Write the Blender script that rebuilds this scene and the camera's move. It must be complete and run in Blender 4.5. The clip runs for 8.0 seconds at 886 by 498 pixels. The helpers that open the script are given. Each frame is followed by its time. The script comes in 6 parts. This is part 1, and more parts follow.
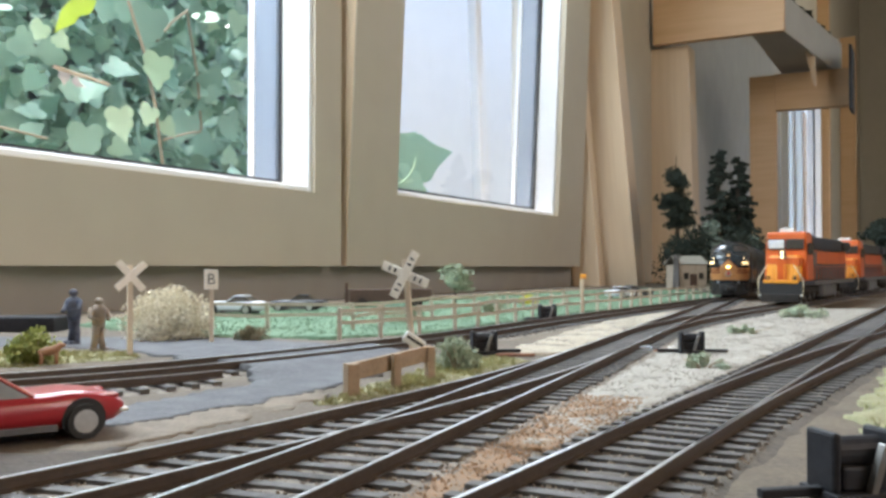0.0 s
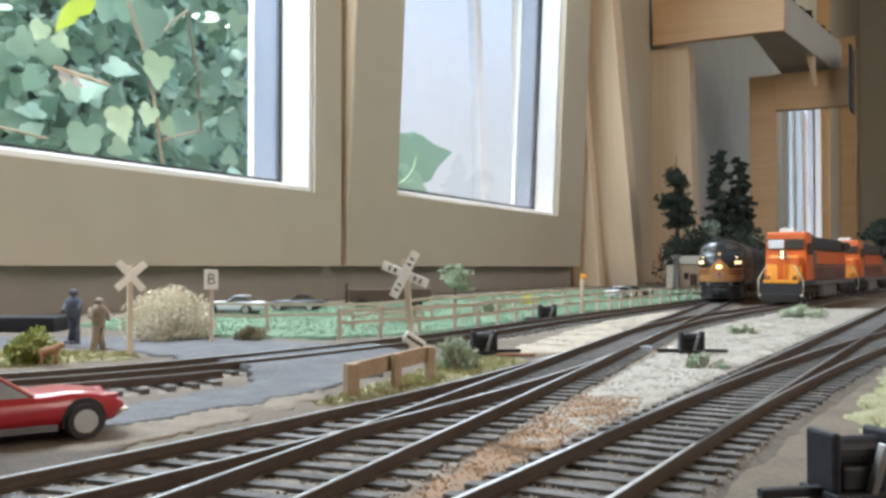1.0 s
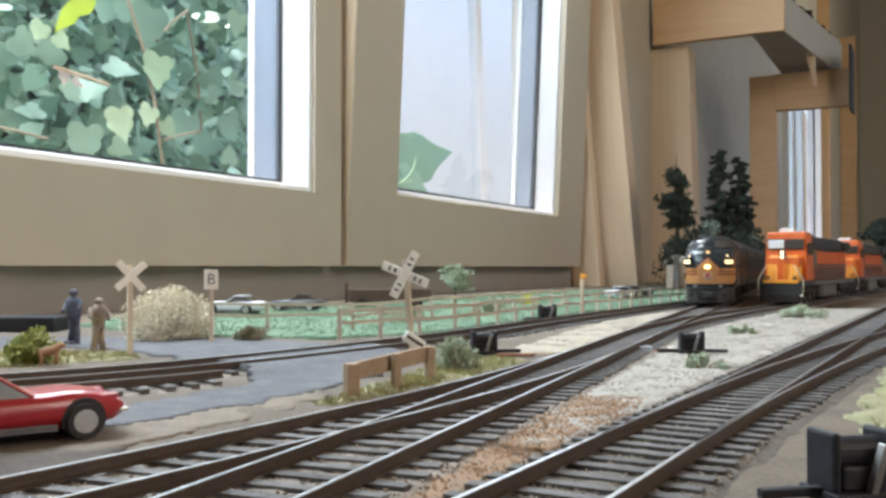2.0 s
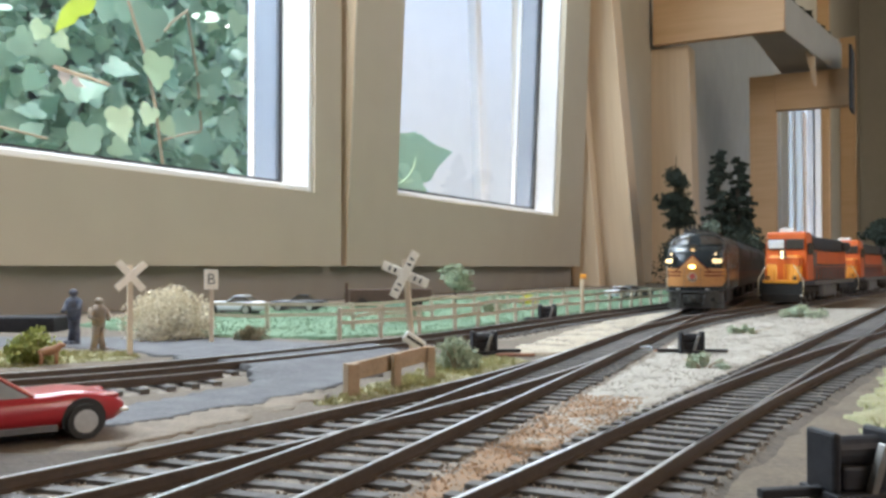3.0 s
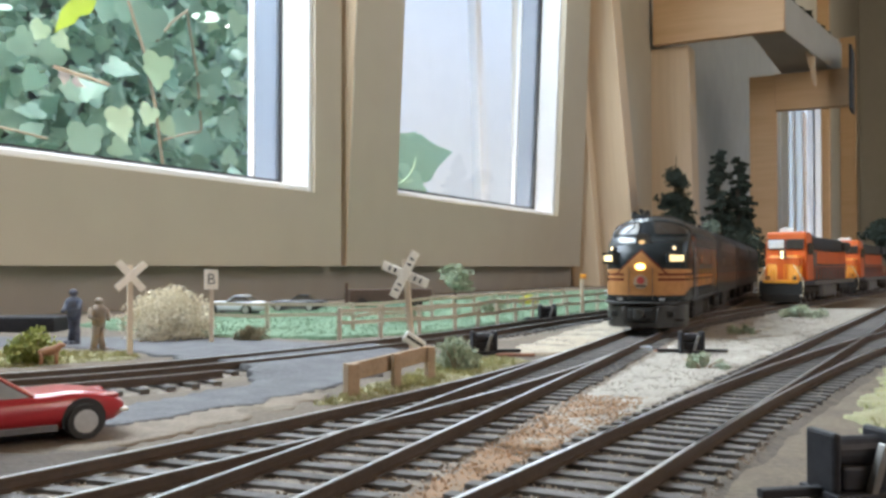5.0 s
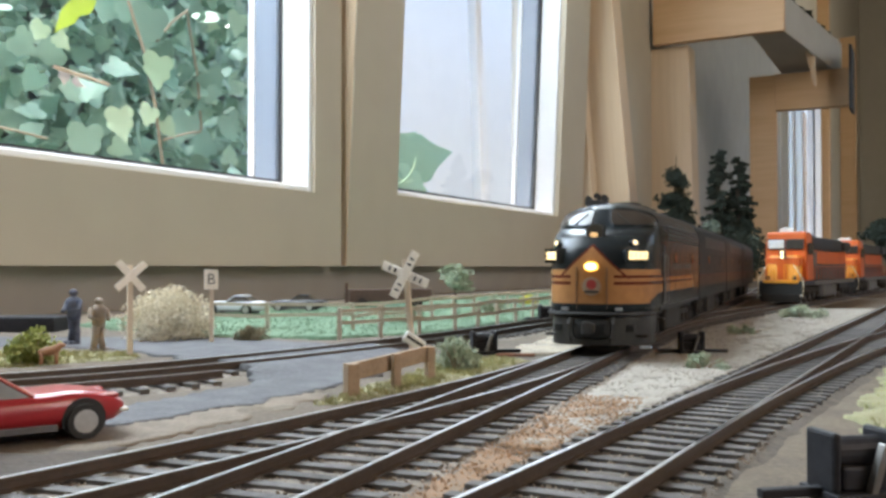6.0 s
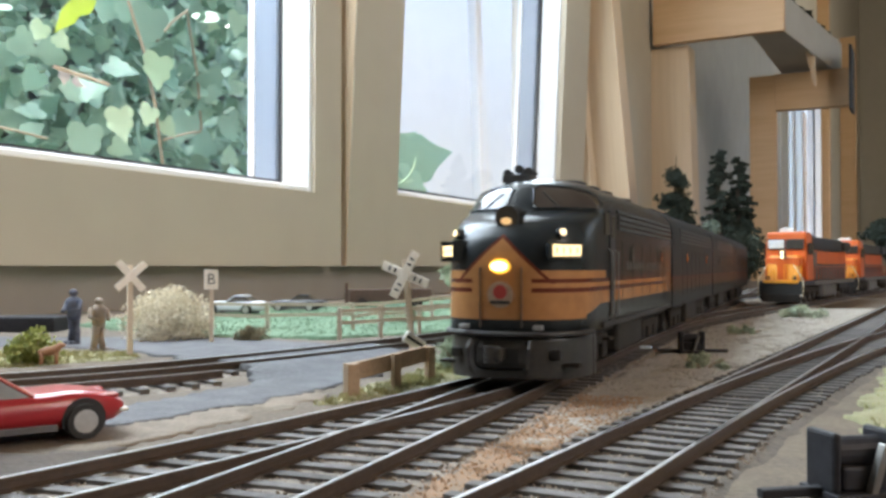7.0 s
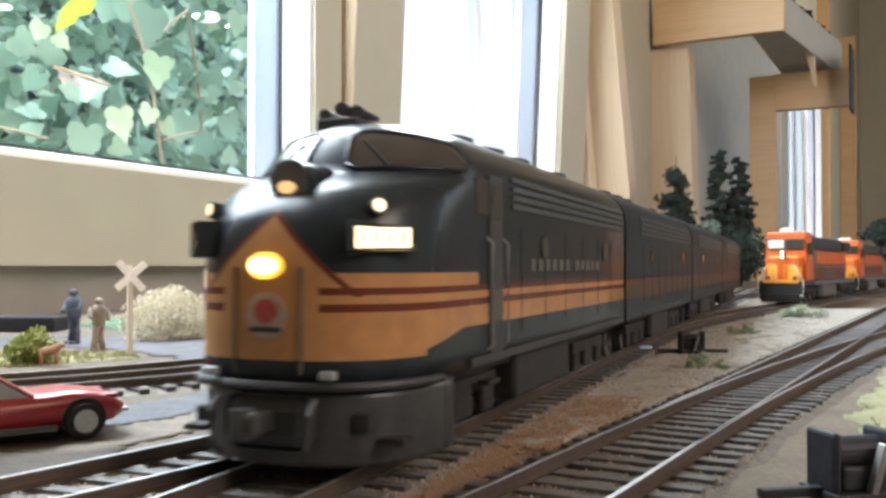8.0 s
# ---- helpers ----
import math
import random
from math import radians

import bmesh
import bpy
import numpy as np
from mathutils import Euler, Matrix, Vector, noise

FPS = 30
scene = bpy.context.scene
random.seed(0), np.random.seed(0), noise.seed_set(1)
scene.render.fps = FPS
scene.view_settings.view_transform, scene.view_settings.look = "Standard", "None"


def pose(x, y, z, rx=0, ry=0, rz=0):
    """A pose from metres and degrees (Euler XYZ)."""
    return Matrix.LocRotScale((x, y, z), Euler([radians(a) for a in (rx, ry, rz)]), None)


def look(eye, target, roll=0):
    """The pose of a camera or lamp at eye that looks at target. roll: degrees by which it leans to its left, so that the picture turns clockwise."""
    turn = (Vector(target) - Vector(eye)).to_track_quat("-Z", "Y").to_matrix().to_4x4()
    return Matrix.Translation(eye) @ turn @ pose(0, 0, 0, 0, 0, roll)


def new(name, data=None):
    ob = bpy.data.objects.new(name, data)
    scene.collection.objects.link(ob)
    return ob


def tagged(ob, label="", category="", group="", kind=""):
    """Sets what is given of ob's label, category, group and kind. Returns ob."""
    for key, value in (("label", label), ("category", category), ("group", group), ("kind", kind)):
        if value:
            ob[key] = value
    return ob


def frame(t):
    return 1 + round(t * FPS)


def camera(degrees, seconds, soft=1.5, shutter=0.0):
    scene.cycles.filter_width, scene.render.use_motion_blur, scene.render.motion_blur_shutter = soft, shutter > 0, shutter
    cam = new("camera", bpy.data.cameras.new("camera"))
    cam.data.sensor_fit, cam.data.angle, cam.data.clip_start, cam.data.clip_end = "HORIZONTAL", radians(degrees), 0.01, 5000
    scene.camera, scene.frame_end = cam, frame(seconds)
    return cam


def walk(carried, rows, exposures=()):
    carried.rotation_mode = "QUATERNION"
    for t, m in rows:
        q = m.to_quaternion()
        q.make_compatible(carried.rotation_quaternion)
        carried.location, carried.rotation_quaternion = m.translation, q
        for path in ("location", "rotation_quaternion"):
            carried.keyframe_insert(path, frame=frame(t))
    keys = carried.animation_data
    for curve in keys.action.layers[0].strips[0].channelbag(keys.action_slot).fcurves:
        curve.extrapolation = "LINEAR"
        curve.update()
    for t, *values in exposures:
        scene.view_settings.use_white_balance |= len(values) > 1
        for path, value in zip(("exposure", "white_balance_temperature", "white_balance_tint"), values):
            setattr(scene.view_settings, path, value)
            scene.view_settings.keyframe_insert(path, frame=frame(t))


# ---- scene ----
cam = camera(52.0, 8.0, soft=3.0, shutter=0.5)
# the camera stands still on the layout, 29 mm above the rail heads (z = 0 is the rail head)
EYE = (0.0, 0.0, 0.029)
VIEW = look(EYE, (0.0, 1.0, 0.029 + 0.0199))
walk(cam, [(0.0, VIEW), (8.0, VIEW)], exposures=[(0.0, 2.95), (6.0, 2.95), (6.5, 2.98), (7.0, 3.10), (7.5, 3.27), (8.0, 3.55)])

# ---- world, sun, large lights ----
world = bpy.data.worlds.new("sky")
scene.world = world
world.use_nodes = True
wn = world.node_tree.nodes
sky = wn.new("ShaderNodeTexSky")
sky.sky_type = "NISHITA"
sky.sun_disc = False
sky.sun_elevation, sky.sun_rotation = radians(81), radians(278)
world.node_tree.links.new(sky.outputs[0], wn["Background"].inputs[0])
wn["Background"].inputs[1].default_value = 0.15

sun = new("sun", bpy.data.lights.new("sun", "SUN"))
sun.data.energy, sun.data.angle, sun.data.color = 0.9, radians(10), (1.0, 0.97, 0.92)
# high over the garden
sun.matrix_world = look((0, 0, 0), (0.150, -0.020, -0.988))


def opening_lamp(at, target, w, h, watts, color):
    """An area lamp in a wall opening, for sky light or added fill."""
    lamp = bpy.data.lights.new("opening_light", "AREA")
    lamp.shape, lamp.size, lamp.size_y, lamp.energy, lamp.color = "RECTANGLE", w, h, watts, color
    ob = new("opening_light", lamp)
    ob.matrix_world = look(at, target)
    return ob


# daylight in the two windows behind the layout, above the line of sight
OUT = pose(-0.588, 0, 0, 0, 0, 61.68)


def on_wall(x, y, z):
    return OUT @ Vector((x, y, z))


COOL, WARM = (0.78, 0.91, 1.0), (1.0, 0.72, 0.41)
opening_lamp(on_wall(0.58, -0.012, 0.56), on_wall(0.62, -1.0, 0.1), 0.62, 0.42, 1.6, COOL)
opening_lamp(on_wall(1.37, -0.05, 0.66), on_wall(1.30, -1.0, 0.1), 0.40, 0.24, 0.95, COOL)
# added warm fill, from unseen made-up openings across the room and beyond the camera
opening_lamp(on_wall(0.45, -2.18, 1.05), on_wall(0.8, 0.0, 0.1), 0.85, 1.05, 2.4, WARM)
opening_lamp(on_wall(4.37, -2.18, 1.05), on_wall(7.0, -0.3, 0.5), 0.66, 1.05, 2.3, (1.0, 0.88, 0.72))


# ---- materials ----
def mat(name, a, b=None, scale=40.0, rough=0.6, bump=0.0, metal=0.0, fine=6.0, stretch=(1, 1, 1), spec=0.5, random_mix=0.0, coat=0.0):
    """A surface of two tones mixed by coarse and fine noise, with relief. scale: features to the metre."""
    m = bpy.data.materials.new(name)
    m.use_nodes = True
    nt = m.node_tree
    n, l = nt.nodes, nt.links
    p = n["Principled BSDF"]
    p.inputs["Roughness"].default_value = rough
    p.inputs["Metallic"].default_value = metal
    p.inputs["Specular IOR Level"].default_value = spec
    p.inputs["Coat Weight"].default_value = coat
    b = b or tuple(c * 0.8 for c in a)
    tc, mp = n.new("ShaderNodeTexCoord"), n.new("ShaderNodeMapping")
    mp.inputs["Scale"].default_value = stretch
    l.new(tc.outputs["Object"], mp.inputs[0])
    n1, n2 = n.new("ShaderNodeTexNoise"), n.new("ShaderNodeTexNoise")
    n1.inputs["Scale"].default_value, n2.inputs["Scale"].default_value = scale, scale * fine
    n1.inputs["Detail"].default_value = 4
    l.new(mp.outputs[0], n1.inputs[0])
    l.new(mp.outputs[0], n2.inputs[0])
    add = n.new("ShaderNodeMath")
    add.operation = "ADD"
    l.new(n1.outputs[0], add.inputs[0])
    l.new(n2.outputs[0], add.inputs[1])
    ramp = n.new("ShaderNodeMapRange")
    ramp.inputs[1].default_value, ramp.inputs[2].default_value = 0.7, 1.3
    l.new(add.outputs[0], ramp.inputs[0])
    mix = n.new("ShaderNodeMix")
    mix.data_type = "RGBA"
    mix.inputs[6].default_value, mix.inputs[7].default_value = (*a, 1), (*b, 1)
    fac = ramp.outputs[0]
    if random_mix:
        oi, ge = n.new("ShaderNodeObjectInfo"), n.new("ShaderNodeNewGeometry")
        m1, m2, m3 = n.new("ShaderNodeMath"), n.new("ShaderNodeMath"), n.new("ShaderNodeMath")
        m1.operation, m2.operation, m3.operation = "ADD", "FRACT", "MULTIPLY_ADD"
        l.new(oi.outputs["Random"], m1.inputs[0])
        l.new(ge.outputs["Random Per Island"], m1.inputs[1])
        l.new(m1.outputs[0], m2.inputs[0])
        l.new(m2.outputs[0], m3.inputs[0])
        m3.inputs[1].default_value = random_mix
        sc = n.new("ShaderNodeMath")
        sc.operation = "MULTIPLY"
        sc.inputs[1].default_value = 1 - random_mix
        l.new(ramp.outputs[0], sc.inputs[0])
        l.new(sc.outputs[0], m3.inputs[2])
        fac = m3.outputs[0]
    l.new(fac, mix.inputs[0])
    l.new(mix.outputs[2], p.inputs["Base Color"])
    if bump:
        bp = n.new("ShaderNodeBump")
        bp.inputs["Strength"].default_value, bp.inputs["Distance"].default_value = bump, 0.3 / (scale * fine)
        l.new(n2.outputs[0], bp.inputs["Height"])
        l.new(bp.outputs[0], p.inputs["Normal"])
    return m


def glow(name, color, strength):
    m = bpy.data.materials.new(name)
    m.use_nodes = True
    p = m.node_tree.nodes["Principled BSDF"]
    p.inputs["Base Color"].default_value = (*color, 1)
    p.inputs["Emission Color"].default_value = (*color, 1)
    p.inputs["Emission Strength"].default_value = strength
    return m


def glass(name, tint=(1, 1, 1), rough=0.0):
    m = bpy.data.materials.new(name)
    m.use_nodes = True
    p = m.node_tree.nodes["Principled BSDF"]
    p.inputs["Base Color"].default_value = (*tint, 1)
    p.inputs["Transmission Weight"].default_value = 1
    p.inputs["Roughness"].default_value = rough
    p.inputs["IOR"].default_value = 1.45
    return m


# ---- building helpers ----
def part(name, bm, material, parent=None, label="", m=None, smooth=False):
    """Link a bmesh as one mesh object, under a thing or a part."""
    me = bpy.data.meshes.new(name)
    bm.to_mesh(me)
    bm.free()
    if smooth:
        for p in me.polygons:
            p.use_smooth = True
    if material:
        me.materials.append(material)
    ob = new(name, me)
    if parent:
        ob.parent = parent
    if m is not None:
        ob.matrix_basis = m
    if label:
        tagged(ob, label)
    return ob


def thing(name, m, label, category, group="", kind=""):
    """An Empty at the thing's base, which carries its parts."""
    ob = new(name)
    ob.empty_display_size = 0.01
    ob.matrix_basis = m
    return tagged(ob, label, category, group, kind)


def box(bm, x0, x1, y0, y1, z0, z1, bevel=0.0, m=None):
    r = bmesh.ops.create_cube(bm, size=1)
    vs = r["verts"]
    for v in vs:
        v.co = Vector(((x0 + x1) / 2 + v.co.x * (x1 - x0), (y0 + y1) / 2 + v.co.y * (y1 - y0), (z0 + z1) / 2 + v.co.z * (z1 - z0)))
    if m is not None:
        for v in vs:
            v.co = m @ v.co
    if bevel:
        es = list({e for v in vs for e in v.link_edges})
        bmesh.ops.bevel(bm, geom=es, offset=bevel, segments=2, affect="EDGES", profile=0.5)
    return bm


def boxed(*a, **k):
    return box(bmesh.new(), *a, **k)


def cyl(bm, r, h, m, seg=16, r2=None):
    """A cylinder or cone along its own z, from 0 to h."""
    bmesh.ops.create_cone(bm, cap_ends=True, segments=seg, radius1=r, radius2=r if r2 is None else r2, depth=h, matrix=m @ Matrix.Translation((0, 0, h / 2)))
    return bm


def tube(bm, pts, r, seg=6):
    """A round bar along a few points."""
    pts = [Vector(p) for p in pts]
    rings = []
    for i, p in enumerate(pts):
        d = (pts[min(i + 1, len(pts) - 1)] - pts[max(i - 1, 0)]).normalized()
        q = d.to_track_quat("Z", "Y")
        rr = r[i] if isinstance(r, (list, tuple)) else r
        rings.append([bm.verts.new(p + q @ Vector((rr * math.cos(6.2832 * k / seg), rr * math.sin(6.2832 * k / seg), 0))) for k in range(seg)])
    for a, b in zip(rings, rings[1:]):
        for k in range(seg):
            bm.faces.new((a[k], a[(k + 1) % seg], b[(k + 1) % seg], b[k]))
    bm.faces.new(rings[0][::-1])
    bm.faces.new(rings[-1])
    return bm


def sweep(bm, path, profile, z=0.0):
    """Sweep a closed profile of (offset, height) along a path of (x, y)."""
    path = [Vector((x, y)) for x, y in path]
    rings = []
    for i, p in enumerate(path):
        d = (path[min(i + 1, len(path) - 1)] - path[max(i - 1, 0)]).normalized()
        nrm = Vector((d.y, -d.x))
        rings.append([bm.verts.new((p.x + nrm.x * o, p.y + nrm.y * o, z + h)) for o, h in profile])
    k = len(profile)
    for a, b in zip(rings, rings[1:]):
        for j in range(k):
            bm.faces.new((a[j], b[j], b[(j + 1) % k], a[(j + 1) % k]))
    bm.faces.new(rings[0])
    bm.faces.new(rings[-1][::-1])
    return bm


MM = 0.001
GROUND = -3.6 * MM      # top of the scenery beside the sleepers

wood_pale = mat("pale_birch_wood", (0.68, 0.53, 0.37), (0.62, 0.47, 0.32), 3.0, 0.5, 0.08, stretch=(6, 6, 0.5))
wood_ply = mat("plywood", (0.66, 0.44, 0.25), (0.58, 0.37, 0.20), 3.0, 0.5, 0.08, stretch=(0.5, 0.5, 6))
panel_paint = mat("cream_painted_board", (0.49, 0.435, 0.340), (0.455, 0.40, 0.312), 4.0, 0.55, 0.05)
back_paint = mat("beige_backing_board", (0.35, 0.315, 0.265), (0.31, 0.28, 0.235), 5.0, 0.7, 0.05)
wall_paint = mat("warm_white_plaster", (0.66, 0.62, 0.54), (0.62, 0.58, 0.50), 3.0, 0.8, 0.05)
shade_grey = mat("grey_for_shaded_faces", (0.50, 0.49, 0.46), (0.44, 0.43, 0.41), 3.0, 0.8, 0.05)
frame_white = mat("white_window_frame", (0.72, 0.73, 0.75), (0.68, 0.69, 0.71), 6.0, 0.35, 0.02)
jamb_shade_grey = mat("jamb_blue_grey_shade", (0.20, 0.235, 0.29), (0.175, 0.205, 0.255), 6.0, 0.4, 0.02)
gasket = mat("black_rubber_gasket", (0.02, 0.02, 0.025), None, 50, 0.6)
pane_glass = glass("window_glass")
ground_mat = mat("sand_and_gravel_ground", (0.165, 0.130, 0.094), (0.085, 0.066, 0.048), 60.0, 0.95, 0.9, fine=14)
road_mat = mat("grey_asphalt_road", (0.135, 0.132, 0.138), (0.065, 0.065, 0.07), 110.0, 0.9, 1.0, fine=9)
grass_mat = mat("green_turf_scatter", (0.085, 0.165, 0.10), (0.17, 0.24, 0.155), 60.0, 0.95, 1.0, fine=14)
rail_side = mat("weathered_rail", (0.085, 0.058, 0.04), (0.055, 0.04, 0.03), 120.0, 0.6, 0.2, metal=0.3)
rail_top = mat("polished_rail_head", (0.50, 0.51, 0.52), (0.34, 0.33, 0.32), 150.0, 0.34, 0.05, metal=0.9)
tie_mat = mat("weathered_sleeper", (0.050, 0.045, 0.042), (0.145, 0.135, 0.128), 200.0, 0.85, 0.5, fine=4, stretch=(1, 1, 1), random_mix=0.5)
table_mat = mat("layout_fascia", (0.30, 0.22, 0.15), (0.25, 0.18, 0.12), 4, 0.6)
floor_mat = mat("carpet", (0.30, 0.27, 0.24), (0.25, 0.23, 0.2), 10, 0.95, 0.4)

# ---- the room: local x runs along the window wall, local y outward through it ----
WALL = pose(-0.588, 0, 0, 0, 0, 61.68)


def setting(name, bm, material, label, m=WALL, category=""):
    return tagged(part(name, bm, material, None, label, m), label, category or name.split("_")[0], kind="structure")


def wall_with_holes(name, x0, x1, y0, y1, z0, z1, holes, material, label):
    """A wall along x with thickness y0..y1; holes: (xa, xb, za, zb), in order of x."""
    bm = bmesh.new()
    at = x0
    for xa, xb, za, zb in holes:
        box(bm, at, xa, y0, y1, z0, z1)
        box(bm, xa, xb, y0, y1, z0, za)
        box(bm, xa, xb, y0, y1, zb, z1)
        at = xb
    box(bm, at, x1, y0, y1, z0, z1)
    return setting(name, bm, material, label, WALL, "wall")


W1 = (0.25, 0.982, 0.10, 0.80)
W2 = (1.128, 1.612, 0.108, 0.80)
W3 = (4.25, 5.55, 0.135, 1.15)
wall_with_holes("wall_north", -2.5, 9.0, 0.03, 0.078, -1.0, 2.4, [W1, W2, W3], wall_paint, "warm white plastered window wall behind the layout")
# the south openings are made up, to hold the added fill lamps
wall_with_holes("wall_south", -2.5, 9.0, -2.35, -2.2, -1.0, 2.4, [(0.0, 0.9, 0.5, 1.6), (4.02, 4.72, 0.5, 1.6)], wall_paint, "unseen warm white plastered wall with openings added for fill light")
setting("wall_west", boxed(-2.65, -2.5, -2.35, 0.16, -1.0, 2.4), wall_paint, "warm white plastered end wall", category="wall")
setting("wall_east", boxed(9.0, 9.15, -2.35, 0.16, -1.0, 2.4), wall_paint, "warm white plastered end wall far down the room", category="wall")
setting("floor", boxed(-2.65, 9.15, -2.35, 0.16, -1.1, -1.0), floor_mat, "grey-brown carpeted floor")
setting("ceiling", boxed(-2.65, 9.15, -2.35, 0.16, 2.4, 2.5), wall_paint, "plain white ceiling")


def panel(name, x0, x1, hole, lean, label):
    """A board with a window hole, hung in front of the wall, leaning into the room by lean degrees."""
    xa, xb, za, zb = hole
    bm = bmesh.new()
    z0, z1 = 0.0, 1.0
    h = 0.030
    for a in ((x0, xa, z0, z1), (xb, x1, z0, z1), (xa, xb, z0, za - h), (xa, xb, zb - h, z1)):
        box(bm, a[0], a[1], 0.0, 0.022, a[2], a[3])
    bmesh.ops.remove_doubles(bm, verts=bm.verts, dist=1e-6)
    return tagged(part(name, bm, panel_paint, None, label, WALL @ pose(0, 0, h, lean)), label, "panel", "window panels")


panel("window_panel", -0.2, 1.026, W1, 0, "cream painted board framing the ivy-covered window")
panel("window_panel", 1.036, 1.722, W2, 2.6, "cream painted board leaning slightly inward round a window")


part("edge_strip", boxed(1.0350, 1.0359, 0.001, 0.021, 0.0, 1.0), wood_pale, bpy.data.objects["window_panel.001"], "bare wooden edge")


def window(name, hole, label, jamb=0.006, front=0.003, lean=0.0):
    xa, xb, za, zb = hole
    w = thing(name, WALL, label, "window", kind="structure")

    def bar(nm, mt, x0, x1, y0, y1, z0, z1, tilt=0.0):
        return part(nm, boxed(x0, x1, y0, y1, z0, z1, min(0.002, (x1 - x0) / 4)), mt, w, m=pose(xa, 0, za, lean, tilt) @ pose(-xa, 0, -za))

    bar("window_frame", frame_white, xb - jamb, xb, front, 0.034, za, zb)
    bar("window_frame", frame_white, xa, xa + jamb, front, 0.034, za, zb)
    bar("window_frame", frame_white, xa + jamb, xb - jamb, front, 0.034, za, za + 0.006)
    bar("window_frame", frame_white, xa + jamb, xb - jamb, front, 0.034, zb - 0.03, zb)
    bar("gasket", gasket, xb - jamb - 0.003, xb - jamb, 0.0345, 0.037, za + 0.006, zb - 0.03)
    bar("gasket", gasket, xa + jamb, xb - jamb - 0.003, 0.0345, 0.037, za + 0.005, za + 0.0128)
    # outer jamb, its shade put in as blue-grey, and trim, seen through the pane
    bar("outer_jamb", jamb_shade_grey, xb - jamb - 0.002, xb, 0.0425, 0.0695, za, zb)
    bar("outer_trim", frame_white, xb - jamb - 0.004, xb, 0.070, 0.077, za - 0.001, zb)
    p = bar("pane", pane_glass, xa + jamb - 0.002, xb - jamb + 0.001, 0.0378, 0.0418, za + 0.002, zb - 0.02)
    p.visible_shadow = False
    return w


window("window_1", W1, "white-framed window looking onto ivy")
w2 = window("window_2", W2, "white-framed window looking onto a pale outside wall", 0.006, 0.003, 2.4)
part("slanted_bar", boxed(-0.010, 0.010, 0.11, 0.125, -0.002, 0.75, 0.002), frame_white, w2, "slanted white bar outside the pane", m=pose(1.560, -0.01, 0.108, 0, -4))
window("window_3", W3, "tall white-framed window far down the room", 0.03)
for x in (4.55, 4.85, 5.2):
    setting("window_bar", boxed(x, x + 0.10, 0.060, 0.066, 0.136, 1.149), frame_white, "white upright bar of the far window", category="window")

setting("backing_board", boxed(-1.2, 1.74, 0.0226, 0.0296, GROUND - 0.004, 0.09), back_paint, "beige board along the back edge of the layout", category="board")


def post(name, x, y0, y1, z1, lean, material, label, t=0.05):
    bm = boxed(0, t, 0, y1 - y0, 0, z1, 0.002)
    return tagged(part(name, bm, material, None, label, WALL @ pose(x, y0, GROUND - 0.002, lean)), label, "post", "wooden posts")


post("wooden_post", 1.742, -0.028, 0.02, 1.2, -5, wood_pale, "pale wooden post beside the window panel", 0.03)
post("wooden_post", 1.800, -0.075, 0.02, 1.2, -5, wood_pale, "broad pale wooden post with a grooved edge", 0.05)
post("wooden_post", 2.165, -0.090, 0.010, 0.495, -1.5, wood_pale, "pale wooden post carrying the shelf", 0.06)
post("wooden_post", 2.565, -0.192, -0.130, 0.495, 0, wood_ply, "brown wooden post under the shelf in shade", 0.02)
post("wooden_post", 5.62, -0.03, 0.028, 1.6, 0, wood_ply, "brown wooden post beyond the far window", 0.08)
post("wooden_post", 7.0, -0.07, 0.028, 1.6, 0, wood_ply, "brown wooden post near the far end of the room", 0.1)
setting("side_board", boxed(1.86, 2.164, 0.000, 0.020, GROUND - 0.004, 1.69), panel_paint, "cream painted board between the posts", category="board")
# greyer than the rest of the wall, to carry the shelf's shade
setting("wall_pier", boxed(2.25, 4.0, -0.002, 0.03, GROUND, 1.7), shade_grey, "plastered stretch of wall under the shelf, greyed for shade", category="wall")

shelf = thing("shelf", WALL, "wooden shelf carrying an upper deck of the layout", "shelf")
part("end_board", boxed(2.140, 2.160, -0.268, -0.01, 0.490, 0.61, 0.002), wood_ply, shelf)
deck_bm = boxed(2.160, 2.64, -0.262, -0.197, 0.502, 0.52)
edge_bm = boxed(2.160, 2.64, -0.268, -0.262, 0.490, 0.565)
# the outer edge runs askew, so that the deck widens down the room
for v in deck_bm.verts[:] + edge_bm.verts[:]:
    if v.co.y < -0.23:
        v.co.y -= (v.co.x - 2.16) * 0.13
part("deck", deck_bm, shade_grey, shelf)
# front board greyed in place of the shadow on it
part("front_board", edge_bm, shade_grey, shelf)
part("bracket", boxed(2.50, 2.59, -0.362, -0.356, 0.385, 0.53), gasket, shelf, "dark metal bracket plate")
gusset_bm = boxed(2.40, 2.408, -0.296, -0.276, 0.425, 0.500)
for v in gusset_bm.verts:
    if v.co.z < 0.46:
        v.co.y = -0.298 if v.co.y < -0.286 else -0.294
part("gusset", gusset_bm, wood_pale, shelf, "pale wooden gusset")
part("cross_beam", boxed(2.56, 2.585, -0.355, -0.19, 0.402, 0.490, 0.002), wood_ply, shelf)

# ---- the layout top ----
top = setting("layout_table", boxed(-1.3, 7.0, -1.15, 0.0295, -0.09, GROUND - 0.006), table_mat, "broad wooden layout table along the window wall", category="table")

# ---- tracks: centre lines as (x, y) in metres; y runs away from the camera ----


def main_x(y):
    return -0.0731 + 0.398 * y


def branch_x(y):
    d = max(0.0, 0.330 - y)
    return main_x(y) - (d * d / 1.5 if y > 0.12 else 0.0294 + (0.12 - y) * 0.28)


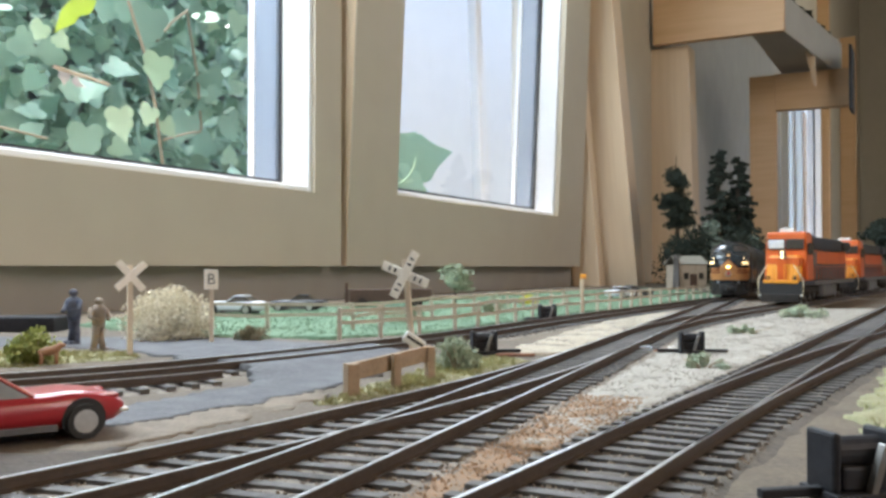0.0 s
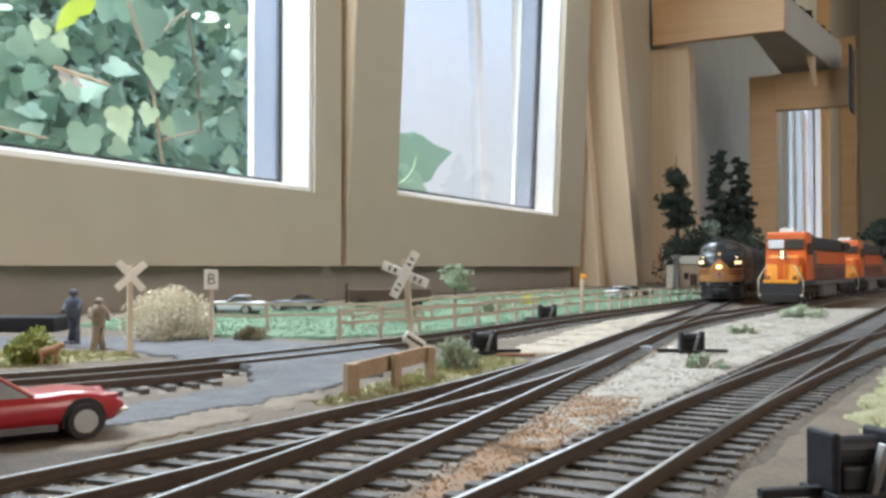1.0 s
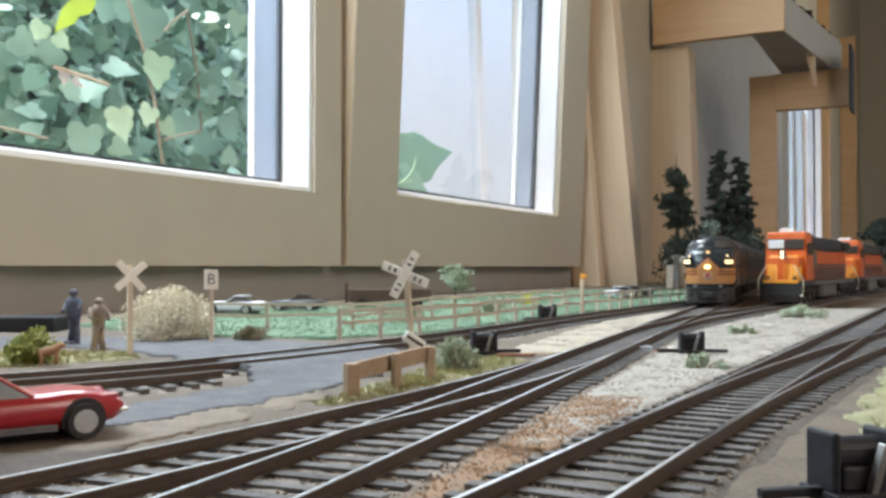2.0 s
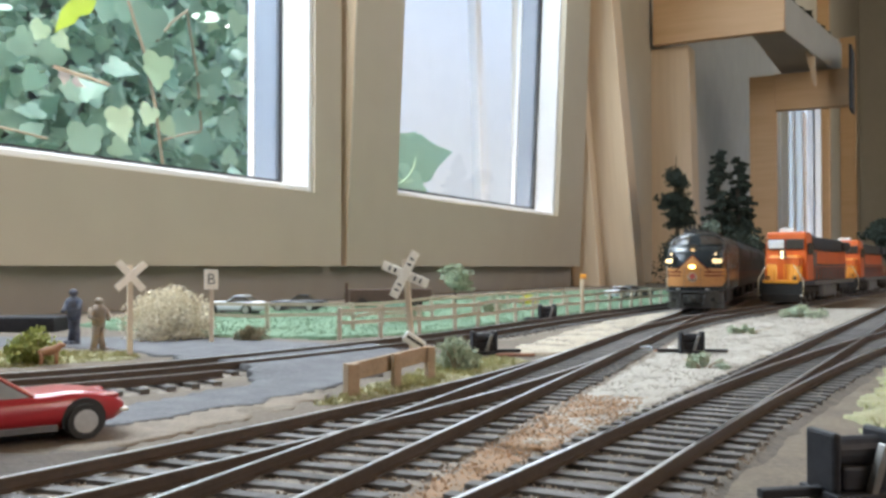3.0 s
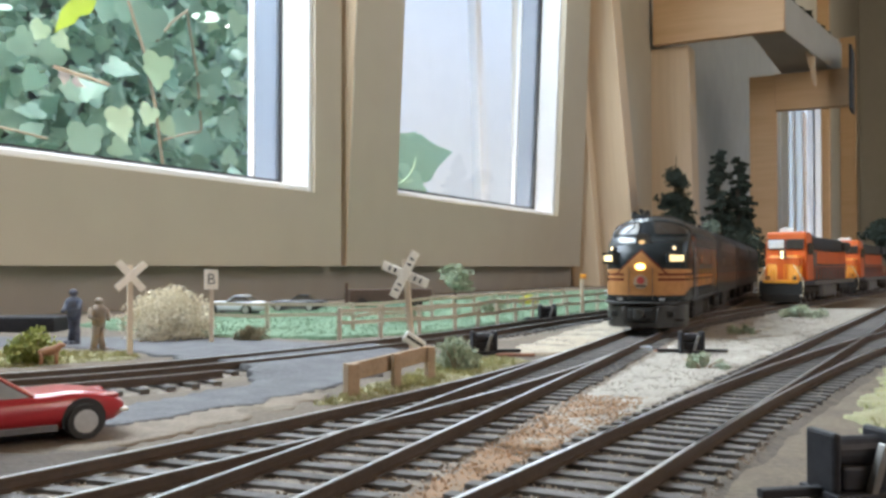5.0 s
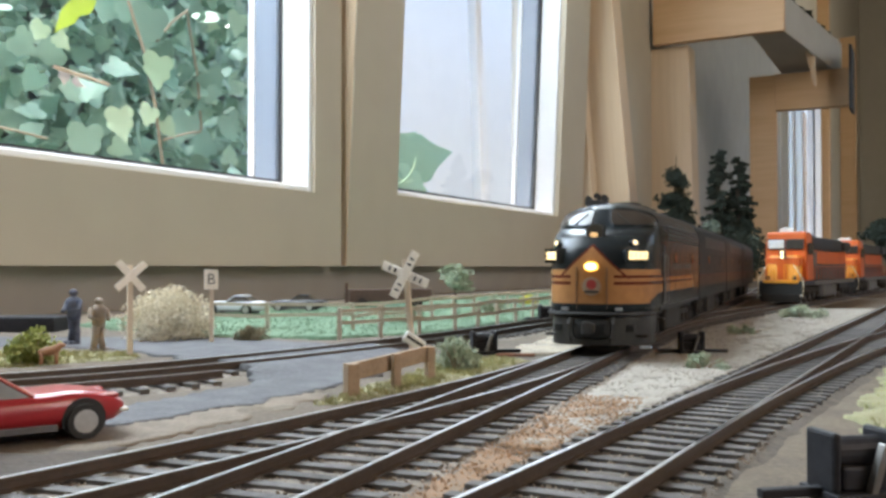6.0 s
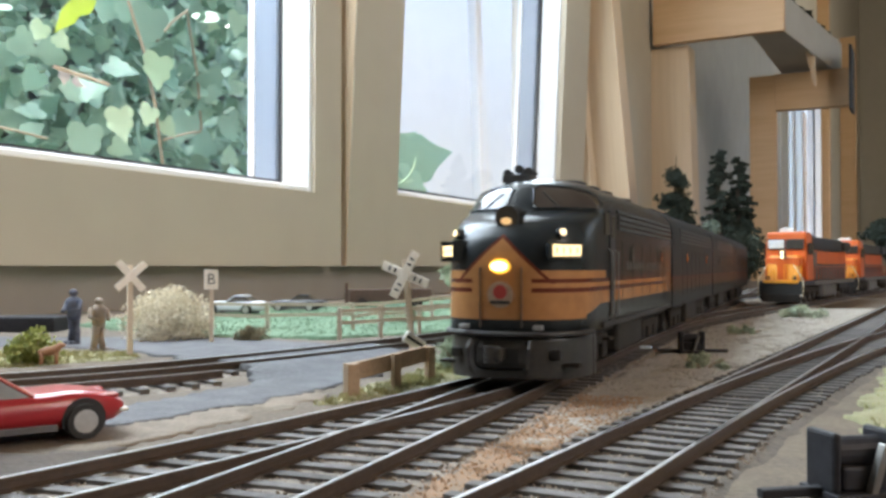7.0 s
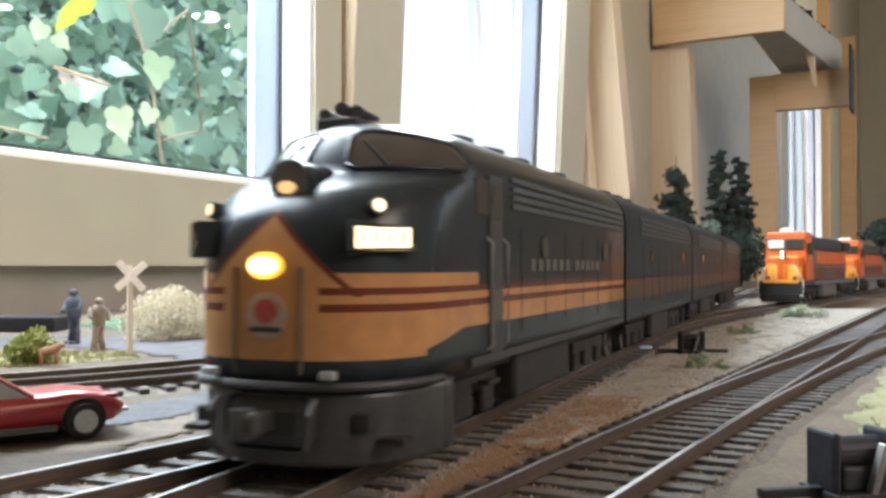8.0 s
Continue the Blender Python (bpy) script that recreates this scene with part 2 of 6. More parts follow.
def spur_x(y):          # the diverging track on which the orange train stands
    d = max(0.0, y - 0.40)
    return main_x(y) + (d * d / 1.42 if y < 0.56 else 0.018 + (y - 0.56) * 0.24)


def yard_x(y):
    return 0.029 + 0.585 * (y - 0.145)


def yard_b_x(y):
    d = max(0.0, y - 0.150)
    return yard_x(y) + (d * d / 2.7 if y < 0.42 else 0.027 + (y - 0.42) * 0.2)


def line(fx, y0, y1, step=0.02):
    n = max(2, round((y1 - y0) / step))
    return [(fx(y0 + (y1 - y0) * i / n), y0 + (y1 - y0) * i / n) for i in range(n + 1)]


def smooth_path(pts, per=10):
    """Catmull-Rom through a few points."""
    pts = [Vector(p) for p in pts]
    pts = [2 * pts[0] - pts[1]] + pts + [2 * pts[-1] - pts[-2]]
    out = []
    for i in range(1, len(pts) - 2):
        a, b, c, d = pts[i - 1:i + 3]
        for k in range(per):
            t = k / per
            q = 0.5 * (2 * b + (c - a) * t + (2 * a - 5 * b + 4 * c - d) * t * t + (3 * b - a - 3 * c + d) * t ** 3)
            out.append((q.x, q.y))
    return out + [tuple(pts[-2])]


RAIL = [(-0.9, -2.1), (0.9, -2.1), (0.9, -1.85), (0.25, -1.6), (0.25, -0.75), (0.42, -0.6), (0.42, -0.08), (0.3, 0), (-0.3, 0), (-0.42, -0.08), (-0.42, -0.6), (-0.25, -0.75), (-0.25, -1.6), (-0.9, -1.85)]
RAIL = [(a * MM, b * MM) for a, b in RAIL]
HEAD = [(-0.40 * MM, -0.05 * MM), (0.40 * MM, -0.05 * MM), (0.32 * MM, 0.07 * MM), (-0.32 * MM, 0.07 * MM)]


def offset(path, o):
    path = [Vector(p) for p in path]
    out = []
    for i, p in enumerate(path):
        d = (path[min(i + 1, len(path) - 1)] - path[max(i - 1, 0)]).normalized()
        out.append((p.x + d.y * o, p.y - d.x * o))
    return out


def add_rail(parent, path):
    r = part("rail", sweep(bmesh.new(), path, RAIL), rail_side, parent)
    part("rail_head", sweep(bmesh.new(), path, HEAD), rail_top, r, "worn bright rail head")


def tie_mesh(length):
    bm = boxed(-length / 2, length / 2, -1.3 * MM, 1.3 * MM, -4.6 * MM, -2.1 * MM, 0.15 * MM)
    me = bpy.data.meshes.new("sleeper")
    bm.to_mesh(me)
    bm.free()
    me.materials.append(tie_mat)
    return me


def add_ties(parent, path, span, step=6.6 * MM, limit=300):
    """Sleepers along a path. span(x, y) gives the reach to the left and right, or None for no sleeper."""
    rnd = random.Random(len(path))
    meshes = {}
    carry, made = 0.0, 0
    for (x0, y0), (x1, y1) in zip(path, path[1:]):
        seg = math.hypot(x1 - x0, y1 - y0)
        while carry < seg and made < limit:
            x, y = x0 + (x1 - x0) * carry / seg, y0 + (y1 - y0) * carry / seg
            carry += step
            reach = span(x, y)
            if not reach:
                continue
            lo, hi = reach
            key = round((lo + hi) * 500)
            if key not in meshes:
                meshes[key] = tie_mesh(key / 500)
            ob = new("sleeper", meshes[key])
            ob.parent = parent
            ang = math.atan2(y1 - y0, x1 - x0)
            nx, ny = math.sin(ang), -math.cos(ang)
            sh = (hi - lo) / 2 + rnd.uniform(-0.4, 0.4) * MM
            ob.matrix_basis = Matrix.Translation((x + nx * sh, y + ny * sh, rnd.uniform(-0.15, 0.1) * MM)) @ pose(0, 0, 0, 0, 0, math.degrees(ang) - 90 + rnd.uniform(-2, 2))
            made += 1
        carry -= seg


def track(label, fx_or_path, tie_span=lambda x, y: (15 * MM, 15 * MM), rails=(-8.25, 8.25)):
    path = fx_or_path
    t = thing("railway_track", Matrix(), label, "track", "tracks of the layout", "structure")
    for o in rails:
        add_rail(t, offset(path, o * MM))
    add_ties(t, path, tie_span)
    return t


def main_span(x, y):
    off = (main_x(y) - branch_x(y)) * 0.93
    right = max(0.0, (spur_x(y) - main_x(y))) * 0.93
    return (15 * MM + (off if off < 0.034 else 0), 15 * MM + (right if right < 0.03 else 0))


track("model railway main track with weathered rails and dark sleepers", line(main_x, -0.25, 1.3), main_span)
track("diverging branch track with rusty rails", line(branch_x, -0.2, 0.325), lambda x, y: (15 * MM, 15 * MM) if (main_x(y) - branch_x(y)) * 0.93 >= 0.034 else None)
track("siding track on which the orange train stands", line(spur_x, 0.41, 1.9), lambda x, y: (15 * MM, 15 * MM) if spur_x(y) - main_x(y) > 0.032 else None)
track("yard track with weathered rails and dark sleepers", line(yard_x, -0.2, 1.9), lambda x, y: (15 * MM, 15 * MM + ((yard_b_x(y) - yard_x(y)) * 0.86 if yard_b_x(y) - yard_x(y) < 0.035 else 0)))
track("diverging yard track with rusty rails", line(yard_b_x, 0.155, 1.7), lambda x, y: (15 * MM, 15 * MM) if yard_b_x(y) - yard_x(y) >= 0.035 else None)
BACK = smooth_path([(-0.30, 0.10), (-0.19, 0.185), (-0.113, 0.243), (-0.077, 0.277), (-0.033, 0.337), (0.014, 0.415), (0.078, 0.536), (0.188, 0.728), (0.31, 0.94), (0.50, 1.25)])
track("back track beside the fence, crossing the road", BACK)

THIRD = [p for p in offset(BACK, 16.5 * MM) if 0.05 < p[1] < 0.262]
track("outer rail of the back track, ending at the road", THIRD, lambda x, y: (1.2 * MM, 15 * MM), (8.25,))

# ballast beds, nearly flush with the sleepers


def ballast(path, half, material, drop, label):
    bm = bmesh.new()
    path = [Vector(p) for p in path]
    dense = []
    for a, b in zip(path, path[1:]):
        n = max(1, round((b - a).length / 0.004))
        dense += [a.lerp(b, i / n) for i in range(n)]
    rows = []
    for i, p in enumerate(dense):
        d = (dense[min(i + 1, len(dense) - 1)] - dense[max(i - 1, 0)]).normalized()
        row = []
        for k in range(17):
            o = (k / 8 - 1) * half
            x, y = p.x + d.y * o, p.y - d.x * o
            q = Vector((x, y, 2))
            edge = max(0.0, (abs(k / 8 - 1) - 0.72) / 0.28)
            z = -2.75 * MM - drop + 0.4 * MM * noise.noise(q * 260) + 0.3 * MM * noise.noise(q * 700) - edge ** 1.5 * 2.2 * MM
            row.append(bm.verts.new((x, y, z)))
        rows.append(row)
    for a, b in zip(rows, rows[1:]):
        for k in range(16):
            bm.faces.new((a[k], a[k + 1], b[k + 1], b[k]))
    return tagged(part("ballast", bm, material, None, label, smooth=True), label, "ballast", kind="structure")


main_ballast = mat("grey_brown_ballast", (0.27, 0.235, 0.195), (0.13, 0.105, 0.085), 260, 0.95, 1.0, fine=5)
yard_ballast = mat("dark_cinder_ballast", (0.15, 0.125, 0.10), (0.070, 0.058, 0.048), 260, 0.95, 1.0, fine=5)
ballast(line(main_x, -0.25, 1.3), 0.021, main_ballast, 0.0, "grey-brown ballast bed of the main track")
ballast(line(branch_x, -0.2, 0.325), 0.020, main_ballast, 0.06 * MM, "grey-brown ballast bed of the branch track")
ballast(line(spur_x, 0.41, 1.9), 0.021, main_ballast, 0.03 * MM, "grey-brown ballast bed of the siding")
ballast(line(yard_x, -0.2, 1.9), 0.020, yard_ballast, 0.0, "dark cinder ballast bed of the yard track")
ballast(line(yard_b_x, 0.155, 1.7), 0.020, yard_ballast, 0.05 * MM, "dark cinder ballast bed of the diverging yard track")
ballast(THIRD, 0.019, main_ballast, 0.25 * MM, "grey-brown ballast beside the back track")
ballast(BACK, 0.019, main_ballast, 0.1 * MM, "grey-brown ballast bed of the back track")

# ---- ground ----


def terrain():
    """One sheet over the layout top, with low unevenness."""
    xs = [-1.2 + 0.02 * i for i in range(41)] + [-0.4 + 0.004 * i for i in range(1, 226)] + [0.5 + 0.05 * i for i in range(1, 60)]
    ys = [-0.8 + 0.05 * i for i in range(17)] + [0.004 * i for i in range(1, 200)] + [0.8 + 0.03 * i for i in range(60)] + [2.6 + 0.1 * i for i in range(30)]
    inv = WALL.inverted()
    bm = bmesh.new()
    grid = []
    for y in ys:
        row = []
        for x in xs:
            p = Vector((x, y, 0))
            z = GROUND + 0.5 * MM * noise.noise(p * 60) + 0.35 * MM * noise.noise(p * 220)
            row.append(bm.verts.new((x, y, z)))
        grid.append(row)
    for a, b in zip(grid, grid[1:]):
        for k in range(len(xs) - 1):
            c = [inv @ v.co for v in (a[k], a[k + 1], b[k + 1], b[k])]
            if all(q.y < 0.027 and q.y > -1.14 and -1.28 < q.x < 6.95 for q in c):
                bm.faces.new((a[k], a[k + 1], b[k + 1], b[k]))
    for v in [v for v in bm.verts if not v.link_faces]:
        bm.verts.remove(v)
    return tagged(part("ground", bm, ground_mat, None, "sandy gravel scenery ground of the layout", smooth=True), "sandy gravel scenery ground of the layout", "ground", kind="structure")


terrain()

# ---- locomotives ----


def interp(x, table):
    for (x0, v0), (x1, v1) in zip(table, table[1:]):
        if x <= x1:
            t = max(0.0, (x - x0) / (x1 - x0))
            return v0 + (v1 - v0) * t
    return table[-1][1]


# the bulldog nose, by height in millimetres: foremost point, where the flank begins, half width, bluntness
NOSE_FRONT = ((2, 0.9), (8, 0.5), (13, 0.1), (20, 0), (28, 0), (31, 0.35), (33.5, 1.0), (36, 2.1), (38, 3.7), (39.6, 5.6), (40.8, 7.8), (41.8, 10.4), (42.6, 13.0), (43.2, 14.8), (44, 15.7), (46, 17.0), (48, 18.5), (49.6, 20.0), (50.8, 21.8), (51.8, 24.2), (52.6, 27.6), (53.2, 32.5), (53.6, 40))
NOSE_FLANK = ((2, 24), (34, 24), (38, 25.5), (41, 29), (43.2, 33.5), (46, 34.5), (49, 36), (51, 40), (52.6, 48), (53.6, 58))
NOSE_BLUNT = ((2, 2.7), (34, 2.6), (42, 2.35), (44, 2.2), (53.6, 2.1))
BODY_W = ((0, 18.6), (200, 18.6))
BODY_T = ((0, 53.6), (200, 53.6))
BODY_S = ((0, 42), (200, 42))


class Shell:
    """The skin of a streamlined locomotive, in millimetres from nose and rail head."""

    def __init__(self, w, t, s):
        self.w, self.t, self.s = w, t, s

    def at(self, x, a, grow=0.0):
        """a: 0 at the shoulder to 90 at the roof's middle."""
        w, t, s = interp(x, self.w), interp(x, self.t), interp(x, self.s)
        c, q = max(0.0, math.cos(radians(a))), max(0.0, math.sin(radians(a)))
        e = 2 / 2.3
        return Vector((x, (w + grow) * c ** e, s + (t + grow - s) * q ** e))

    def angle(self, x, z):
        lo, hi = 0.0, 90.0
        for _ in range(30):
            mid = (lo + hi) / 2
            lo, hi = (mid, hi) if self.at(x, mid).z < z else (lo, mid)
        return lo

    def mount(self, x, z, side):
        """A pose on the skin: local z outward, local x along the skin."""
        if z > interp(x, self.s):
            a = self.angle(x, z)
            p, px, pa = self.at(x, a), self.at(x + 0.5, a), self.at(x, min(89.9, a + 1))
        else:
            p = Vector((x, interp(x, self.w), z))
            px, pa = Vector((x + 0.5, interp(x + 0.5, self.w), z)), p + Vector((0, 0, 1))
        du, dv = (px - p).normalized(), (pa - p).normalized()
        nrm = dv.cross(du).normalized()
        if nrm.y < 0:
            nrm = -nrm
        if side < 0:
            p, du, nrm = Vector((p.x, -p.y, p.z)), Vector((du.x, -du.y, du.z)), Vector((nrm.x, -nrm.y, nrm.z))
        v = nrm.cross(du).normalized()
        m = Matrix((du, v, nrm)).transposed().to_4x4()
        return Matrix.Translation(p * MM) @ m


def shell_mesh(sh, stations, z0):
    bm = bmesh.new()
    rings = []
    for x in stations:
        w, s = interp(x, sh.w), interp(x, sh.s)
        half = [Vector((x, w - 0.5 * max(0, (z0 + 1 - z)) * 0, z)) for z in (z0, z0 + (s - z0) * 0.33, z0 + (s - z0) * 0.66)]
        half += [sh.at(x, a) for a in (0, 8, 16, 24, 32, 40, 48, 56, 64, 72, 80, 86)]
        ring = half + [Vector((x, 0, interp(x, sh.t)))] + [Vector((p.x, -p.y, p.z)) for p in reversed(half)]
        rings.append([bm.verts.new(p * MM) for p in ring])
    for a, b in zip(rings, rings[1:]):
        for k in range(len(a) - 1):
            bm.faces.new((a[k], b[k], b[k + 1], a[k + 1]))
    bm.faces.new(rings[0])
    bm.faces.new(rings[-1][::-1])
    bmesh.ops.recalc_face_normals(bm, faces=bm.faces)
    return bm


class NoseShell:
    """The skin of the cab unit as level slices: a blunt curved front that runs into straight flanks."""
    back = 162.0

    def half(self, z):
        q = max(0.0, (z - 42.0) / 11.6)
        return 18.5 * max(0.0, 1 - min(1.0, q) ** 2.3) ** (1 / 2.3) + 0.02

    def point(self, z, a, grow=0.0):
        """a: 0 at the middle of the front to 90 where the flank begins."""
        x0, x1, k = interp(z, NOSE_FRONT), interp(z, NOSE_FLANK), 2 / interp(z, NOSE_BLUNT)
        c, q = max(0.0, math.cos(radians(a))), max(0.0, math.sin(radians(a)))
        return Vector((x1 - (x1 - x0 + grow) * c ** k, (self.half(z) + grow) * q ** k, z))

    def reach(self, x, z):
        x0, x1, n = interp(z, NOSE_FRONT), interp(z, NOSE_FLANK), interp(z, NOSE_BLUNT)
        if x >= x1:
            return self.half(z)
        return self.half(z) * max(0.0, 1 - ((x1 - max(x, x0)) / (x1 - x0)) ** n) ** (1 / n)

    def mount(self, x, z, side):
        """A pose on the skin: local z outward, local x along the skin."""
        p = Vector((x, self.reach(x, z), z))
        du = Vector((0.6, self.reach(x + 0.3, z) - self.reach(x - 0.3, z), 0)).normalized()
        dv = Vector((0, self.reach(x, z + 0.3) - self.reach(x, z - 0.3), 0.6)).normalized()
        nrm = dv.cross(du).normalized()
        if nrm.y < 0:
            nrm = -nrm
        if side < 0:
            p, du, nrm = Vector((p.x, -p.y, p.z)), Vector((du.x, -du.y, du.z)), Vector((nrm.x, -nrm.y, nrm.z))
        m = Matrix((du, nrm.cross(du).normalized(), nrm)).transposed().to_4x4()
        return Matrix.Translation(p * MM) @ m

    def skin(self, heights, back, shrink=0.0):
        """A closed mesh of slices at these heights, square at the back."""
        bm = bmesh.new()
        rings = []
        for z in heights:
            half = [self.point(z, a, -shrink) for a in (0, 5, 10, 16, 22, 28, 35, 42, 49, 56, 63, 70, 77, 84, 90)]
            x1 = half[-1].x
            half += [Vector((x1 + (back - x1) * f, half[-1].y, z)) for f in (0.08, 0.2, 0.4, 0.6, 0.8, 1.0)]
            ring = [Vector((p.x, -p.y, p.z)) for p in reversed(half[1:])] + half
            rings.append([bm.verts.new(p * MM) for p in ring])
        for a, b in zip(rings, rings[1:]):
            for k in range(len(a) - 1):
                bm.faces.new((a[k], a[k + 1], b[k + 1], b[k]))
            bm.faces.new((a[-1], a[0], b[0], b[-1]))
        for r in (rings[0], rings[-1]):
            n = len(r)
            for k in range(n // 2):
                vs = (r[k], r[k + 1], r[n - 2 - k], r[n - 1 - k])
                bm.faces.new(vs if len(set(vs)) == 4 else (r[k], r[k + 1], r[n - 1 - k]))
        bmesh.ops.recalc_face_normals(bm, faces=bm.faces)
        return bm

    def pane(self, sd, lo, hi, a0, a1, grow):
        """A plate on the windshield band, from angle a0 to a1; lo(f) and hi(f) are its edges."""
        bm = bmesh.new()
        grid = []
        for i in range(15):
            f = i / 14
            row = []
            for j in range(7):
                z = lo(f) + (hi(f) - lo(f)) * j / 6
                p = self.point(z, a0 + (a1 - a0) * f, grow)
                row.append(bm.verts.new(Vector((p.x, p.y * sd, z)) * MM))
            grid.append(row)
        for a, b in zip(grid, grid[1:]):
            for j in range(6):
                bm.faces.new((a[j], b[j], b[j + 1], a[j + 1]))
        rim = [r[0].co.copy() for r in grid] + [v.co.copy() for v in grid[-1][1:]] + [r[-1].co.copy() for r in reversed(grid[:-1])] + [v.co.copy() for v in reversed(grid[0][:-1])]
        bmesh.ops.recalc_face_normals(bm, faces=bm.faces)
        return bm, rim


def livery(name, nose):
    """Charcoal paint with an orange nose and band, striped in dark red; the band is darker without the nose."""
    m = mat(name, (0.013, 0.017, 0.020), (0.020, 0.024, 0.027), 60, 0.27 if nose else 0.45, 0.02, spec=0.24 if nose else 0.15)
    nt = m.node_tree
    n, l = nt.nodes, nt.links

    def calc(op, a, b=0.0, c=None):
        k = n.new("ShaderNodeMath")
        k.operation = op
        for i, v in enumerate((a, b) if c is None else (a, b, c)):
            if isinstance(v, (int, float)):
                k.inputs[i].default_value = v
            else:
                l.new(v, k.inputs[i])
        return k.outputs[0]

    tc, sp = n.new("ShaderNodeTexCoord"), n.new("ShaderNodeSeparateXYZ")
    l.new(tc.outputs["Object"], sp.inputs[0])
    x, y, z = (calc("MULTIPLY", sp.outputs[i], 1000.0) for i in range(3))
    ay = calc("ABSOLUTE", y)

    def between(v, a, b):
        return calc("MULTIPLY", calc("GREATER_THAN", v, a), calc("LESS_THAN", v, b))

    low = calc("ADD", 16.4, calc("MULTIPLY", calc("MINIMUM", 1.0, calc("MAXIMUM", 0.0, calc("DIVIDE", calc("SUBTRACT", x, 9.0), 18.0))), 3.2)) if nose else 19.4
    band = between(z, low, 25.2)
    if nose:
        limit = calc("SUBTRACT", 37.0, calc("MULTIPLY", ay, 0.95))
        front = calc("MULTIPLY", calc("LESS_THAN", x, 14.0), calc("MULTIPLY", calc("GREATER_THAN", z, 16.4), calc("LESS_THAN", z, limit)))
        fin = calc("MULTIPLY", between(z, 26.2, 28.2), calc("LESS_THAN", x, 34.0))
        orange = calc("MAXIMUM", calc("MAXIMUM", band, front), fin)
        away = calc("GREATER_THAN", ay, 7.5)
        lines = calc("MULTIPLY", calc("MAXIMUM", between(z, 22.9, 24.0), between(z, 25.2, 26.2)), away)
        edge = calc("MULTIPLY", calc("LESS_THAN", x, 14.0), between(calc("SUBTRACT", z, limit), -0.9, 0.1))
        lines = calc("MAXIMUM", lines, calc("MULTIPLY", edge, calc("GREATER_THAN", z, 25.0)))
    else:
        orange = band
        lines = between(z, 24.4, 25.2)
    base = [k for k in n if k.type == "MIX"][0]
    p = n["Principled BSDF"]
    noise_fac = base.inputs[0].links[0].from_socket
    om = n.new("ShaderNodeMix")
    om.data_type = "RGBA"
    om.inputs[6].default_value, om.inputs[7].default_value = ((0.38, 0.18, 0.068, 1), (0.29, 0.14, 0.056, 1)) if nose else ((0.085, 0.042, 0.022, 1), (0.05, 0.028, 0.017, 1))
    l.new(noise_fac, om.inputs[0])
    m1 = n.new("ShaderNodeMix")
    m1.data_type = "RGBA"
    l.new(orange, m1.inputs[0])
    l.new(base.outputs[2], m1.inputs[6])
    l.new(om.outputs[2], m1.inputs[7])
    m2 = n.new("ShaderNodeMix")
    m2.data_type = "RGBA"
    l.new(lines, m2.inputs[0])
    l.new(m1.outputs[2], m2.inputs[6])
    m2.inputs[7].default_value = (0.10, 0.022, 0.012, 1)
    l.new(m2.outputs[2], p.inputs["Base Color"])
    return m


nose_paint = livery("striped_charcoal_paint", True)
body_paint = livery("banded_charcoal_paint", False)
roof_black = mat("sooty_black", (0.022, 0.022, 0.024), (0.035, 0.034, 0.033), 80, 0.6, 0.1)
truck_black = mat("dusty_black_running_gear", (0.016, 0.015, 0.014), (0.036, 0.030, 0.026), 150, 0.7, 0.2, spec=0.2)
grill_mat = mat("dark_grille", (0.05, 0.055, 0.055), (0.035, 0.038, 0.038), 150, 0.45)
# brown base colour stands in for the room mirrored in the windshield
shield_glass = mat("room_brown_windshield", (0.060, 0.050, 0.043), (0.045, 0.038, 0.033), 40, 0.06, spec=0.55)
tank_grey = mat("dusty_grey_skirt", (0.018, 0.018, 0.018), (0.036, 0.033, 0.029), 90, 0.6, 0.1, spec=0.2)
pilot_dust = mat("dusty_pilot", (0.018, 0.019, 0.021), (0.042, 0.039, 0.035), 130, 0.34, 0.12, spec=0.5)
emblem_tan = mat("worn_tan_emblem", (0.34, 0.25, 0.17), (0.22, 0.16, 0.11), 200, 0.6)
letter_tan = mat("faded_tan_lettering", (0.085, 0.07, 0.05), (0.05, 0.045, 0.035), 200, 0.6)
cab_glass = mat("dark_cab_glass", (0.05, 0.045, 0.04), (0.06, 0.055, 0.045), 30, 0.08, spec=0.8)
trim_grey = mat("grey_trim", (0.25, 0.26, 0.27), None, 60, 0.4)
lamp_warm = glow("headlight_lens", (1.0, 0.70, 0.26), 0.9)
lamp_rim = glow("headlight_rim", (1.0, 0.55, 0.06), 0.07)
lamp_soft = glow("dim_warm_lens", (1.0, 0.62, 0.28), 0.07)
board_glow = glow("lit_number_board", (1.0, 0.74, 0.36), 0.22)
class_glow = glow("class_light_lens", (1.0, 0.76, 0.42), 0.22)
white_paint = mat("white_paint", (0.72, 0.71, 0.67), (0.62, 0.60, 0.56), 80, 0.5)
red_paint = mat("dull_red_paint", (0.33, 0.035, 0.03), None, 80, 0.5)
ink = mat("black_ink", (0.015, 0.015, 0.015), None, 80, 0.6)
steel = mat("dull_steel", (0.30, 0.29, 0.28), (0.2, 0.19, 0.18), 90, 0.45, metal=0.8)


def disc(r, h, m, seg=20):
    return cyl(bmesh.new(), r * MM, h * MM, m, seg)


wheel_list = []


